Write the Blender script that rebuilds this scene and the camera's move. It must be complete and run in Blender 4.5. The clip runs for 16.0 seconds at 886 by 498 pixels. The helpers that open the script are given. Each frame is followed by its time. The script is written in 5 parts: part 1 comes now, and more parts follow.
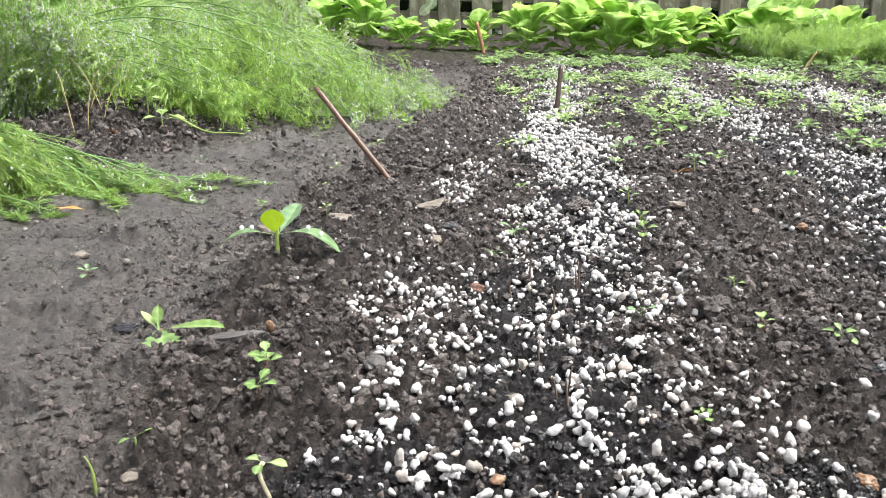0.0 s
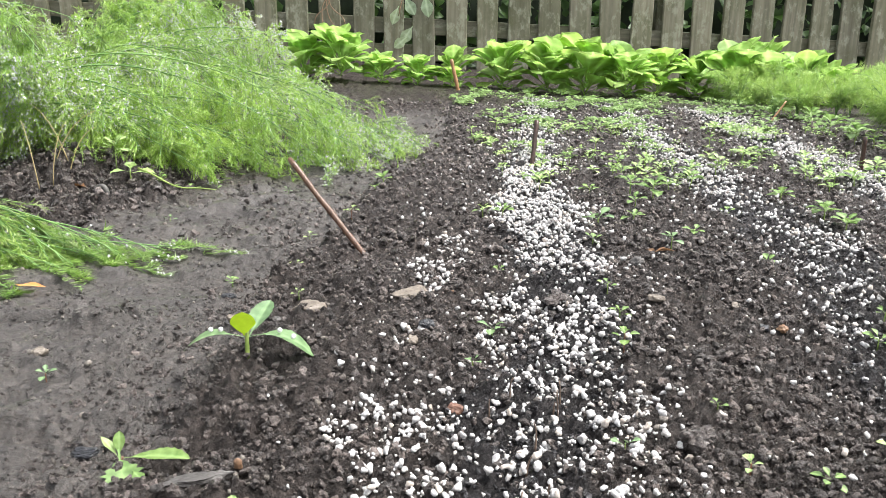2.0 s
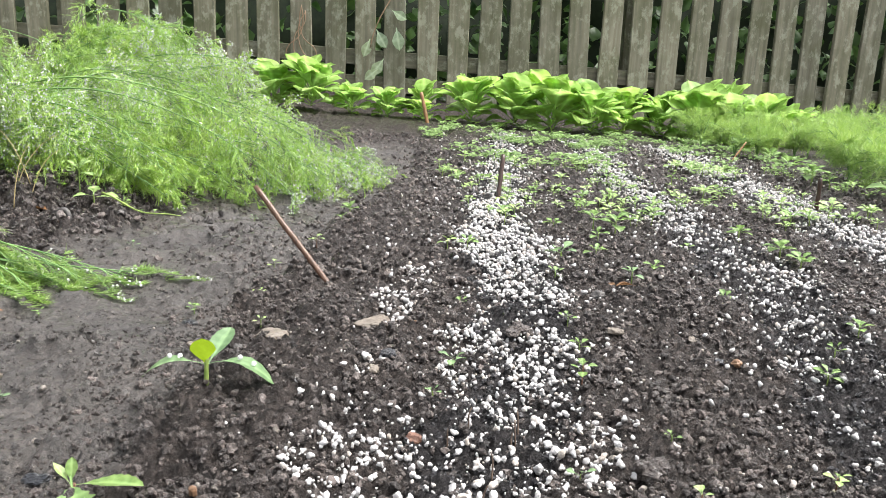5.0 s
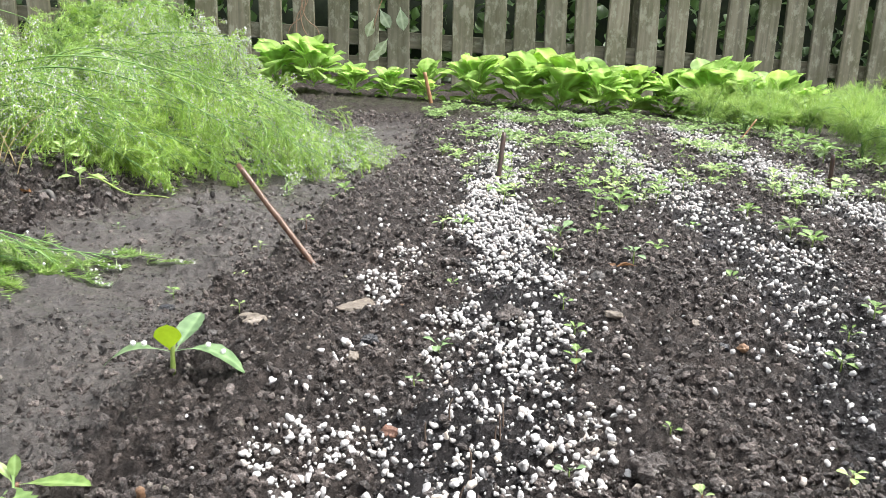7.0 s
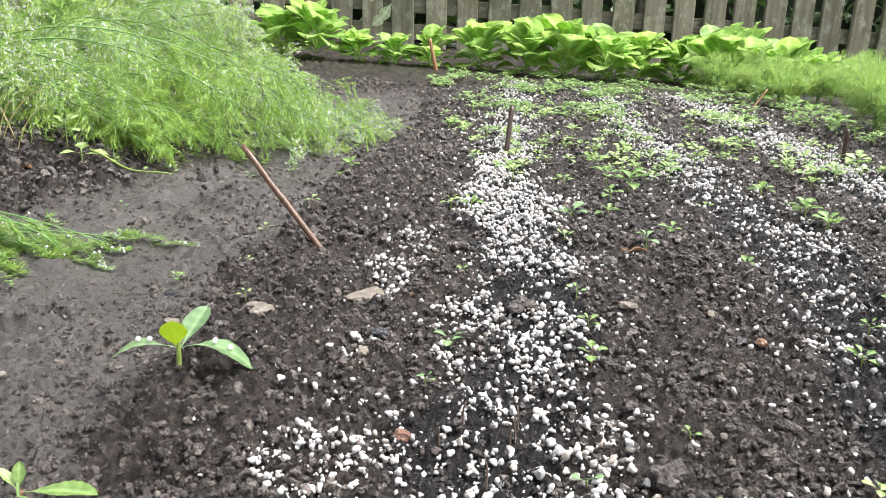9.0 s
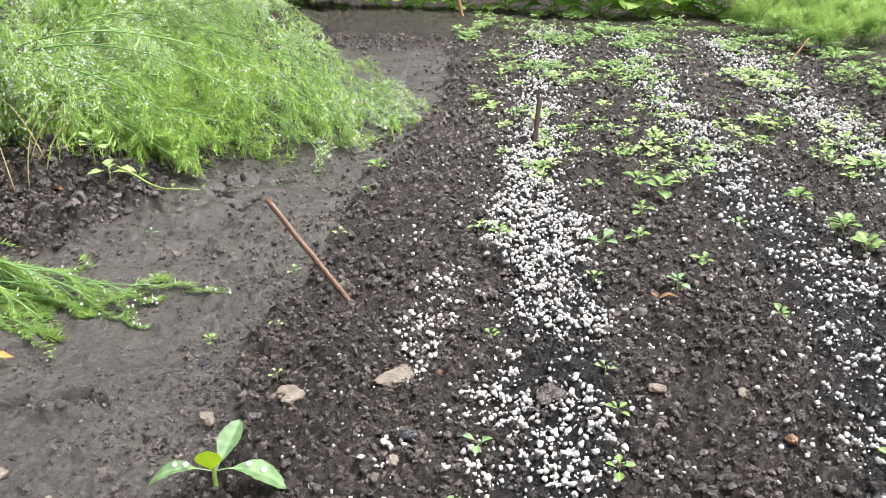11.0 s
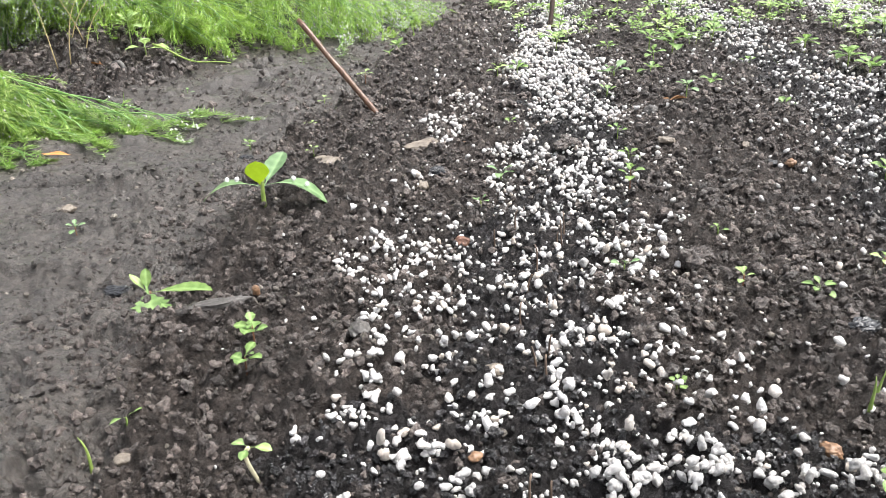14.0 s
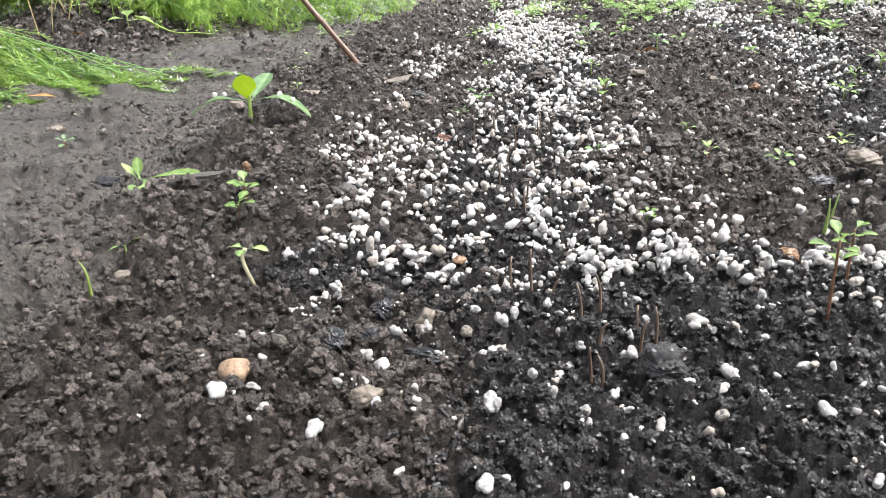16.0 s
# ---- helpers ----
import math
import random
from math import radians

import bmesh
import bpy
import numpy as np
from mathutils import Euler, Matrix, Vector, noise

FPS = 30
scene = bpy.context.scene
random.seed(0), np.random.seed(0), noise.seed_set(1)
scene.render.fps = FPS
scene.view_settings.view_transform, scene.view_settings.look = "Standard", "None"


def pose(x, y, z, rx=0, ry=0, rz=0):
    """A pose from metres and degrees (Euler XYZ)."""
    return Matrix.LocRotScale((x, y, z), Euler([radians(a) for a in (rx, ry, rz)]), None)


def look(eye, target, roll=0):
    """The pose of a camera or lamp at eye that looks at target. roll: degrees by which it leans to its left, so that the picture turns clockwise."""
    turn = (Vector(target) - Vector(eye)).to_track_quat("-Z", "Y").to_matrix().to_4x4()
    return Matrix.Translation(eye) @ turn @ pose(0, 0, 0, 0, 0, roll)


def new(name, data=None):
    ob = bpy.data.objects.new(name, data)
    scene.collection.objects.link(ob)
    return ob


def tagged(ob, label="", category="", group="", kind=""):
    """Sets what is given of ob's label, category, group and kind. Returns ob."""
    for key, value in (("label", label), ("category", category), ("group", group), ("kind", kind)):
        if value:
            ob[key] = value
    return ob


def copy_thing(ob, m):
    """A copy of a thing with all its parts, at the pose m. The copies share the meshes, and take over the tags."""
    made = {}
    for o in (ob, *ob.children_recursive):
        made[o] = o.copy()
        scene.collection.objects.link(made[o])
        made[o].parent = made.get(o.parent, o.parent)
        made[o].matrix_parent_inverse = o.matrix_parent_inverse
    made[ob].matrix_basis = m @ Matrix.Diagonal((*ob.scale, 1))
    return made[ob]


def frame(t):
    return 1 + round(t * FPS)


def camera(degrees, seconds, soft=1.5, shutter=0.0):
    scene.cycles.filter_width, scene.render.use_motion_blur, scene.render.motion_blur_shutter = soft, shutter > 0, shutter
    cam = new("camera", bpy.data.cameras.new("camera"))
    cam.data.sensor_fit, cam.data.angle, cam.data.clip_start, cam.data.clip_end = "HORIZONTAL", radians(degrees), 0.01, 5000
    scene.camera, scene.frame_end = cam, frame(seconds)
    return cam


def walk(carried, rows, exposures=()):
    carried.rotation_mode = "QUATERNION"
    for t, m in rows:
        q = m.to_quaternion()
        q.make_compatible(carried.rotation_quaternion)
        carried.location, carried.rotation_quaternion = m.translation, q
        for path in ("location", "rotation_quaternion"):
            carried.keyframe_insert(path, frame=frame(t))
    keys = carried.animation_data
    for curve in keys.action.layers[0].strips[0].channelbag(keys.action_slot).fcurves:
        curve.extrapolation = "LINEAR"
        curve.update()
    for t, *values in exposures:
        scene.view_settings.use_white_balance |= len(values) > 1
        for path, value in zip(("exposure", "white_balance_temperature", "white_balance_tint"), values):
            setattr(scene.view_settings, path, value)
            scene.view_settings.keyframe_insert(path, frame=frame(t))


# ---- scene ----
cam = camera(58.7, 16.0, soft=0.5)
METRES, EYE, TILT, LEAN, TURN = 0.54, 0.137, -16.2, 0.7, 0.0
ROWS = [
    (0.0, 0.0, 0.0, 0.0, 0.0, 0.0, -0.0),
    (0.5, -0.003, 0.0107, 0.0224, -0.72, 0.27, -0.02),
    (1.0, 0.0016, 0.0124, 0.034, -1.02, 0.69, -0.14),
    (1.5, -0.0057, 0.0175, 0.0643, -1.33, 0.85, -0.34),
    (2.0, -0.0071, 0.0238, 0.0924, -2.1, 1.56, -0.63),
    (2.5, 0.0066, 0.0259, 0.1122, -2.99, 2.54, -1.19),
    (3.0, 0.0013, 0.02, 0.1098, -3.98, 3.36, -1.93),
    (3.5, -0.007, 0.0102, 0.0952, -4.99, 3.7, -2.13),
    (6.0, 0.0134, 0.0217, 0.0879, -3.89, 3.9, -1.16),
    (6.5, 0.0256, 0.0538, 0.0879, -3.53, 3.48, -1.26),
    (7.0, 0.0308, 0.0739, 0.0904, -3.81, 2.67, -1.3),
    (7.5, 0.03, 0.0845, 0.094, -4.4, 2.04, -1.29),
    (8.0, 0.0286, 0.085, 0.0898, -4.69, 1.57, -1.42),
    (8.5, 0.0187, 0.0816, 0.0874, -4.46, 0.92, -1.66),
    (9.0, 0.0222, 0.0973, 0.1211, -3.59, 0.09, -1.47),
    (11.5, 0.0294, 0.1122, 0.3438, -0.96, -7.44, 0.43),
    (12.0, 0.031, 0.0926, 0.3292, -0.7, -8.23, 0.89),
    (12.5, 0.0178, 0.0564, 0.2503, -0.32, -8.19, 1.27),
    (13.0, 0.0116, 0.0241, 0.163, -0.02, -7.99, 1.4),
    (13.5, 0.0144, 0.013, 0.099, 0.18, -7.46, 1.43),
    (14.0, 0.0157, 0.001, 0.0451, -0.05, -6.71, 1.43),
    (14.5, 0.0189, 0.0002, -0.0131, -0.94, -6.22, 1.47),
    (15.0, 0.0093, 0.0017, -0.0469, -1.9, -5.7, 1.59),
    (15.5, 0.008, -0.0043, -0.0587, -2.12, -5.33, 1.49),
    (16.0, 0.0065, -0.044, -0.0793, -1.77, -5.13, 1.28),
]
walk(cam, [(t, pose(0, 0, EYE, TILT, LEAN, TURN) @ pose(METRES * x, METRES * y, METRES * z, 90 + pitch, roll, yaw)) for t, x, y, z, yaw, pitch, roll in ROWS])

# ---- light ----
world = bpy.data.worlds.new("overcast_sky")
scene.world = world
world.use_nodes = True
wn, wl = world.node_tree.nodes, world.node_tree.links
wn.clear()
sky = wn.new("ShaderNodeTexSky")
sky.sky_type = "NISHITA"
sky.sun_disc = False
sky.sun_elevation, sky.sun_rotation = radians(63), radians(93)
sky.air_density, sky.dust_density = 1.0, 4.0
pale = wn.new("ShaderNodeHueSaturation")
pale.inputs["Saturation"].default_value = 0.22
back = wn.new("ShaderNodeBackground")
back.inputs["Strength"].default_value = 0.082
wout = wn.new("ShaderNodeOutputWorld")
wl.new(sky.outputs[0], pale.inputs["Color"])
wl.new(pale.outputs[0], back.inputs["Color"])
wl.new(back.outputs[0], wout.inputs["Surface"])
sun = new("sun", bpy.data.lights.new("sun", "SUN"))
sun.data.energy, sun.data.angle, sun.data.color = 1.2, radians(28), (1.0, 0.98, 0.95)
sun.matrix_world = look((2.1, 0.5, 4.2), (0, 0.6, 0))
scene.view_settings.exposure = 2.45


# ---- materials ----
def material(name):
    m = bpy.data.materials.new(name)
    m.use_nodes = True
    return m, m.node_tree.nodes, m.node_tree.links, m.node_tree.nodes["Principled BSDF"]


def ramp(nodes, links, source, stops):
    r = nodes.new("ShaderNodeValToRGB")
    els = r.color_ramp.elements
    while len(els) < len(stops):
        els.new(0.5)
    for el, (at, col) in zip(els, stops):
        el.position = at
        el.color = (*col, 1) if len(col) == 3 else col
    links.new(source, r.inputs["Fac"])
    return r.outputs["Color"]


def grain(nodes, scale, detail=4.0, rough=0.6, coord="Object"):
    tc = nodes.new("ShaderNodeTexCoord")
    n = nodes.new("ShaderNodeTexNoise")
    n.inputs["Scale"].default_value = scale
    n.inputs["Detail"].default_value = detail
    n.inputs["Roughness"].default_value = rough
    n.id_data.links.new(tc.outputs[coord], n.inputs["Vector"])
    return n.outputs["Fac"]


def mixed(nodes, links, fac, a, b, mode="MIX"):
    x = nodes.new("ShaderNodeMix")
    x.data_type, x.blend_type = "RGBA", mode
    for sock, val in ((x.inputs["Factor"], fac), (x.inputs["A"], a), (x.inputs["B"], b)):
        if isinstance(val, (tuple, float, int)):
            sock.default_value = val if not isinstance(val, tuple) else (*val, 1)
        else:
            links.new(val, sock)
    return x.outputs["Result"]


def relief(nodes, links, height, strength, distance, bsdf, before=None):
    b = nodes.new("ShaderNodeBump")
    b.inputs["Strength"].default_value = strength
    b.inputs["Distance"].default_value = distance
    links.new(height, b.inputs["Height"])
    if before is not None:
        links.new(before, b.inputs["Normal"])
    links.new(b.outputs[0], bsdf.inputs["Normal"])
    return b.outputs[0]


def attr(nodes, name):
    a = nodes.new("ShaderNodeAttribute")
    a.attribute_name = name
    return a.outputs["Fac"]


def soil_ground():
    m, n, l, p = material("wet_soil")
    fine, mid, big = grain(n, 700, 6, 0.7), grain(n, 170, 6, 0.68), grain(n, 13, 4)
    path, compost = attr(n, "path"), attr(n, "compost")
    # bed kept darker than its crumbs: part of the gap shade is colour
    bed = ramp(n, l, mid, [(0.32, (0.009, 0.0075, 0.0067)), (0.5, (0.027, 0.0224, 0.0202)), (0.7, (0.068, 0.0565, 0.0515))])
    silt = ramp(n, l, grain(n, 260, 8, 0.78), [(0.34, (0.0145, 0.0123, 0.0107)), (0.5, (0.041, 0.0356, 0.0315)), (0.66, (0.084, 0.0738, 0.066))])
    black = ramp(n, l, mid, [(0.34, (0.004, 0.0038, 0.004)), (0.66, (0.026, 0.0238, 0.025))])
    c = mixed(n, l, path, bed, silt)
    c = mixed(n, l, compost, c, black)
    # pits of the fine bump darkened in colour too, as small shadows
    c = mixed(n, l, 0.7, c, ramp(n, l, fine, [(0.34, (0.18,) * 3), (0.5, (0.52,) * 3), (0.66, (0.84,) * 3)]), "OVERLAY")
    c = mixed(n, l, 0.5, c, ramp(n, l, big, [(0.3, (0.34, 0.34, 0.35)), (0.7, (0.66, 0.64, 0.60))]), "OVERLAY")
    l.new(c, p.inputs["Base Color"])
    l.new(ramp(n, l, grain(n, 60, 7, 0.75), [(0.36, (0.24,) * 3), (0.64, (0.58,) * 3)]), p.inputs["Roughness"])
    l.new(ramp(n, l, path, [(0.0, (0.16,) * 3), (1.0, (0.55,) * 3)]), p.inputs["Specular IOR Level"])
    rough = n.new("ShaderNodeMapRange")
    l.new(path, rough.inputs["Value"])
    rough.inputs["To Min"].default_value, rough.inputs["To Max"].default_value = 1.0, 0.75
    for height, strength, distance in ((mid, 0.9, 0.0045), (fine, 0.9, 0.0018), (grain(n, 2400, 4, 0.7), 0.7, 0.0004)):
        b = n.new("ShaderNodeBump")
        amount = n.new("ShaderNodeMath")
        amount.operation = "MULTIPLY"
        amount.inputs[1].default_value = strength
        l.new(rough.outputs["Result"], amount.inputs[0])
        l.new(amount.outputs[0], b.inputs["Strength"])
        b.inputs["Distance"].default_value = distance
        l.new(height, b.inputs["Height"])
        if p.inputs["Normal"].is_linked:
            l.new(p.inputs["Normal"].links[0].from_socket, b.inputs["Normal"])
        l.new(b.outputs[0], p.inputs["Normal"])
    return m


def crumb_soil(name, lo, hi, rough, film=0.0):
    m, n, l, p = material(name)
    g = n.new("ShaderNodeNewGeometry")
    base = ramp(n, l, g.outputs["Random Per Island"], [(0.0, lo), (0.7, tuple(0.6 * a + 0.4 * b for a, b in zip(lo, hi))), (1.0, hi)])
    c = mixed(n, l, 0.85, base, ramp(n, l, grain(n, 800, 6, 0.72), [(0.34, (0.18,) * 3), (0.5, (0.52,) * 3), (0.66, (0.84,) * 3)]), "OVERLAY")
    c = mixed(n, l, 0.4, c, ramp(n, l, grain(n, 13, 4), [(0.3, (0.34, 0.34, 0.35)), (0.7, (0.66, 0.64, 0.60))]), "OVERLAY")
    l.new(c, p.inputs["Base Color"])
    l.new(ramp(n, l, grain(n, 220, 4, 0.7), [(0.32, (max(0.12, rough - 0.2),) * 3), (0.68, (rough + 0.2,) * 3)]), p.inputs["Roughness"])
    p.inputs["Specular IOR Level"].default_value = 0.5
    p.inputs["Coat Weight"].default_value = film
    p.inputs["Coat Roughness"].default_value = 0.2
    b = relief(n, l, grain(n, 800, 6, 0.72), 1.0, 0.0023, p)
    relief(n, l, grain(n, 2600, 4, 0.7), 0.8, 0.0004, p, b)
    return m


def perlite_white():
    m, n, l, p = material("perlite")
    g, info, both = n.new("ShaderNodeNewGeometry"), n.new("ShaderNodeObjectInfo"), n.new("ShaderNodeMath")
    both.operation = "PINGPONG"
    both.inputs[1].default_value = 1.0
    total = n.new("ShaderNodeMath")
    l.new(g.outputs["Random Per Island"], total.inputs[0])
    l.new(info.outputs["Random"], total.inputs[1])
    l.new(total.outputs[0], both.inputs[0])
    base = ramp(n, l, both.outputs[0], [(0.0, (0.48, 0.46, 0.45)), (0.5, (0.57, 0.559, 0.555)), (0.90, (0.53, 0.508, 0.492)), (1.0, (0.46, 0.40, 0.345))])
    dirt = ramp(n, l, grain(n, 420, 4), [(0.28, (0.5, 0.44, 0.38)), (0.40, (1, 1, 1))])
    l.new(mixed(n, l, 0.7, base, dirt, "MULTIPLY"), p.inputs["Base Color"])
    p.inputs["Roughness"].default_value = 0.8
    relief(n, l, grain(n, 1100, 5, 0.65), 0.7, 0.0009, p)
    t, mx = n.new("ShaderNodeBsdfTranslucent"), n.new("ShaderNodeMixShader")
    t.inputs["Color"].default_value = (0.62, 0.61, 0.60, 1)
    mx.inputs[0].default_value = 0.12
    l.new(p.outputs[0], mx.inputs[1])
    l.new(t.outputs[0], mx.inputs[2])
    l.new(mx.outputs[0], n["Material Output"].inputs["Surface"])
    return m


def leafy(name, deep, light, rough=0.42, through_light=0.35, scale=90.0, vein=True):
    m, n, l, p = material(name)
    info = n.new("ShaderNodeObjectInfo")
    c = ramp(n, l, grain(n, scale, 3), [(0.3, deep), (0.7, light)])
    rnd = ramp(n, l, info.outputs["Random"], [(0.0, (0.36, 0.40, 0.40)), (1.0, (0.64, 0.60, 0.48))])
    c = mixed(n, l, 0.55, c, rnd, "OVERLAY")
    if vein:
        a = attr(n, "rib")
        c = mixed(n, l, a, c, tuple(min(1, 1.5 * v + 0.05) for v in light))
    l.new(c, p.inputs["Base Color"])
    p.inputs["Roughness"].default_value = rough
    if through_light:
        t = n.new("ShaderNodeBsdfTranslucent")
        l.new(c, t.inputs["Color"])
        mx = n.new("ShaderNodeMixShader")
        mx.inputs[0].default_value = through_light
        l.new(p.outputs[0], mx.inputs[1])
        l.new(t.outputs[0], mx.inputs[2])
        l.new(mx.outputs[0], n["Material Output"].inputs["Surface"])
    relief(n, l, grain(n, scale * 5, 3), 0.25, 0.001, p)
    return m


def needle_green(name, a, b, c):
    m, n, l, p = material(name)
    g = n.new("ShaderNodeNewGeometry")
    # palest stop: wet shine on some needles, painted into their colour
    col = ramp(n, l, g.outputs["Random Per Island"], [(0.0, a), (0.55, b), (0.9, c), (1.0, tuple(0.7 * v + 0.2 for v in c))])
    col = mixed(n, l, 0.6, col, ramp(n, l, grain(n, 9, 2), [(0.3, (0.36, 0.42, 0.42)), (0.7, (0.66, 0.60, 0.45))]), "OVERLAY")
    l.new(col, p.inputs["Base Color"])
    p.inputs["Roughness"].default_value = 0.3
    t = n.new("ShaderNodeBsdfTranslucent")
    l.new(col, t.inputs["Color"])
    mx = n.new("ShaderNodeMixShader")
    mx.inputs[0].default_value = 0.5
    l.new(p.outputs[0], mx.inputs[1])
    l.new(t.outputs[0], mx.inputs[2])
    l.new(mx.outputs[0], n["Material Output"].inputs["Surface"])
    return m


def rocky(name, lo, hi, scale=180.0, rough=0.5):
    m, n, l, p = material(name)
    c = ramp(n, l, grain(n, scale, 6, 0.7), [(0.3, lo), (0.7, hi)])
    specks = ramp(n, l, grain(n, scale * 6, 2), [(0.33, (0.3, 0.3, 0.3)), (0.45, (1, 1, 1))])
    l.new(mixed(n, l, 0.6, c, specks, "MULTIPLY"), p.inputs["Base Color"])
    p.inputs["Roughness"].default_value = rough
    relief(n, l, grain(n, scale * 4, 5), 0.5, 0.001, p)
    return m


def weathered_wood():
    m, n, l, p = material("weathered_board")
    tc = n.new("ShaderNodeTexCoord")
    mp = n.new("ShaderNodeMapping")
    mp.inputs["Scale"].default_value = (60, 60, 2.2)
    l.new(tc.outputs["Object"], mp.inputs["Vector"])
    info = n.new("ShaderNodeObjectInfo")
    off = n.new("ShaderNodeVectorMath")
    off.operation = "ADD"
    l.new(mp.outputs[0], off.inputs[0])
    sc = n.new("ShaderNodeMath")
    sc.operation = "MULTIPLY"
    sc.inputs[1].default_value = 57.0
    l.new(info.outputs["Random"], sc.inputs[0])
    l.new(sc.outputs[0], off.inputs[1])
    f = n.new("ShaderNodeTexNoise")
    f.inputs["Scale"].default_value, f.inputs["Detail"].default_value = 1.0, 6
    l.new(off.outputs[0], f.inputs["Vector"])
    wood = ramp(n, l, f.outputs["Fac"], [(0.25, (0.10, 0.093, 0.064)), (0.5, (0.18, 0.169, 0.12)), (0.75, (0.265, 0.25, 0.185))])
    blot = []
    for size, detail in ((7.0, 5), (26.0, 6)):
        at = n.new("ShaderNodeVectorMath")
        at.operation = "MULTIPLY_ADD"
        l.new(tc.outputs["Object"], at.inputs[0])
        at.inputs[1].default_value = (size, size, size * 0.6)
        l.new(sc.outputs[0], at.inputs[2])
        t = n.new("ShaderNodeTexNoise")
        t.inputs["Scale"].default_value, t.inputs["Detail"].default_value, t.inputs["Roughness"].default_value = 1.0, detail, 0.7
        l.new(at.outputs[0], t.inputs["Vector"])
        blot.append(t.outputs["Fac"])
    moss = ramp(n, l, blot[0], [(0.40, (0.0,) * 3), (0.66, (0.85,) * 3)])
    c = mixed(n, l, moss, wood, (0.085, 0.09, 0.04))
    lichen = ramp(n, l, blot[1], [(0.52, (0.0,) * 3), (0.62, (0.7,) * 3)])
    c = mixed(n, l, lichen, c, (0.30, 0.31, 0.235))
    tone = ramp(n, l, info.outputs["Random"], [(0.0, (0.30, 0.305, 0.29)), (1.0, (0.54, 0.535, 0.50))])
    l.new(mixed(n, l, 0.6, c, tone, "OVERLAY"), p.inputs["Base Color"])
    p.inputs["Roughness"].default_value = 0.7
    relief(n, l, f.outputs["Fac"], 0.5, 0.004, p)
    return m


def stick_wood(name, lo, hi, rough=0.35):
    m, n, l, p = material(name)
    tc = n.new("ShaderNodeTexCoord")
    mp = n.new("ShaderNodeMapping")
    mp.inputs["Scale"].default_value = (700, 700, 45)
    l.new(tc.outputs["Object"], mp.inputs["Vector"])
    f = n.new("ShaderNodeTexNoise")
    f.inputs["Scale"].default_value, f.inputs["Detail"].default_value = 1.0, 4
    l.new(mp.outputs[0], f.inputs["Vector"])
    l.new(ramp(n, l, f.outputs["Fac"], [(0.3, lo), (0.7, hi)]), p.inputs["Base Color"])
    p.inputs["Roughness"].default_value = rough
    relief(n, l, f.outputs["Fac"], 0.4, 0.0008, p)
    return m


def water():
    m, n, l, p = material("water_drop")
    p.inputs["Base Color"].default_value = (1, 1, 1, 1)
    p.inputs["Roughness"].default_value = 0.03
    p.inputs["IOR"].default_value = 1.33
    # not fully clear: the white base stands in for bright sky glints
    p.inputs["Transmission Weight"].default_value = 0.65
    return m


SOIL = soil_ground()
CRUMB = crumb_soil("soil_crumb", (0.034, 0.0276, 0.0247), (0.150, 0.124, 0.1125), 0.40, 0.1)
MUD = crumb_soil("dark_mud", (0.022, 0.018, 0.0162), (0.094, 0.0785, 0.0715), 0.34, 0.2)
SILT = crumb_soil("path_silt", (0.024, 0.0212, 0.019), (0.13, 0.118, 0.1075), 0.38, 0.1)
COMPOST = crumb_soil("black_compost", (0.006, 0.0056, 0.0062), (0.054, 0.0495, 0.0535), 0.28, 0.3)
GRIT = crumb_soil("light_grit", (0.10, 0.088, 0.076), (0.30, 0.27, 0.235), 0.55)
PERLITE = perlite_white()
CHAR = rocky("charcoal", (0.006, 0.006, 0.008), (0.03, 0.032, 0.036), 120, 0.3)
TAN_STONE = rocky("tan_stone", (0.085, 0.07, 0.055), (0.20, 0.168, 0.135), 220, 0.5)
WARM_STONE = rocky("warm_stone", (0.15, 0.095, 0.06), (0.31, 0.215, 0.14), 160, 0.6)
GREY_STONE = rocky("grey_stone", (0.03, 0.027, 0.025), (0.085, 0.078, 0.072), 150, 0.5)
AMBER_STONE = rocky("amber_stone", (0.12, 0.062, 0.034), (0.25, 0.15, 0.085), 130, 0.4)
BRICK_BIT = rocky("brick_crumb", (0.10, 0.045, 0.03), (0.17, 0.09, 0.06), 200, 0.6)
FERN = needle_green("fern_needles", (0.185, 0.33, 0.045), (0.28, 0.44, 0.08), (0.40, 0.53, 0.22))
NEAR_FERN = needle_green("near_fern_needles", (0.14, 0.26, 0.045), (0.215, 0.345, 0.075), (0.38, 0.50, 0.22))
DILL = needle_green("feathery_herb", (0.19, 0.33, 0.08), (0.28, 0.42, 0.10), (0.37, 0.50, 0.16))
STEM = leafy("fern_stem", (0.08, 0.17, 0.05), (0.16, 0.28, 0.08), 0.4, 0, vein=False)
SEEDLING = leafy("seedling_leaf", (0.10, 0.19, 0.048), (0.21, 0.32, 0.10), 0.4, 0.4, 200)
PALE_LEAF = leafy("pale_seedling_leaf", (0.095, 0.175, 0.07), (0.165, 0.26, 0.115), 0.4, 0.3, 160)
YELLOW_LEAF = leafy("fresh_yellow_leaf", (0.38, 0.53, 0.02), (0.50, 0.65, 0.04), 0.4, 0.5, 160)
YOUNG_LEAF = leafy("young_leaf", (0.20, 0.31, 0.10), (0.34, 0.46, 0.18), 0.4, 0.4, 120)
LETTUCE = leafy("salad_leaf", (0.27, 0.42, 0.09), (0.38, 0.56, 0.17), 0.5, 0.6, 30)
IVY = leafy("ivy_leaf", (0.025, 0.07, 0.018), (0.15, 0.27, 0.07), 0.35, 0.3, 7)
VINE = leafy("pale_vine_leaf", (0.28, 0.38, 0.22), (0.48, 0.56, 0.40), 0.4, 0.3, 60)
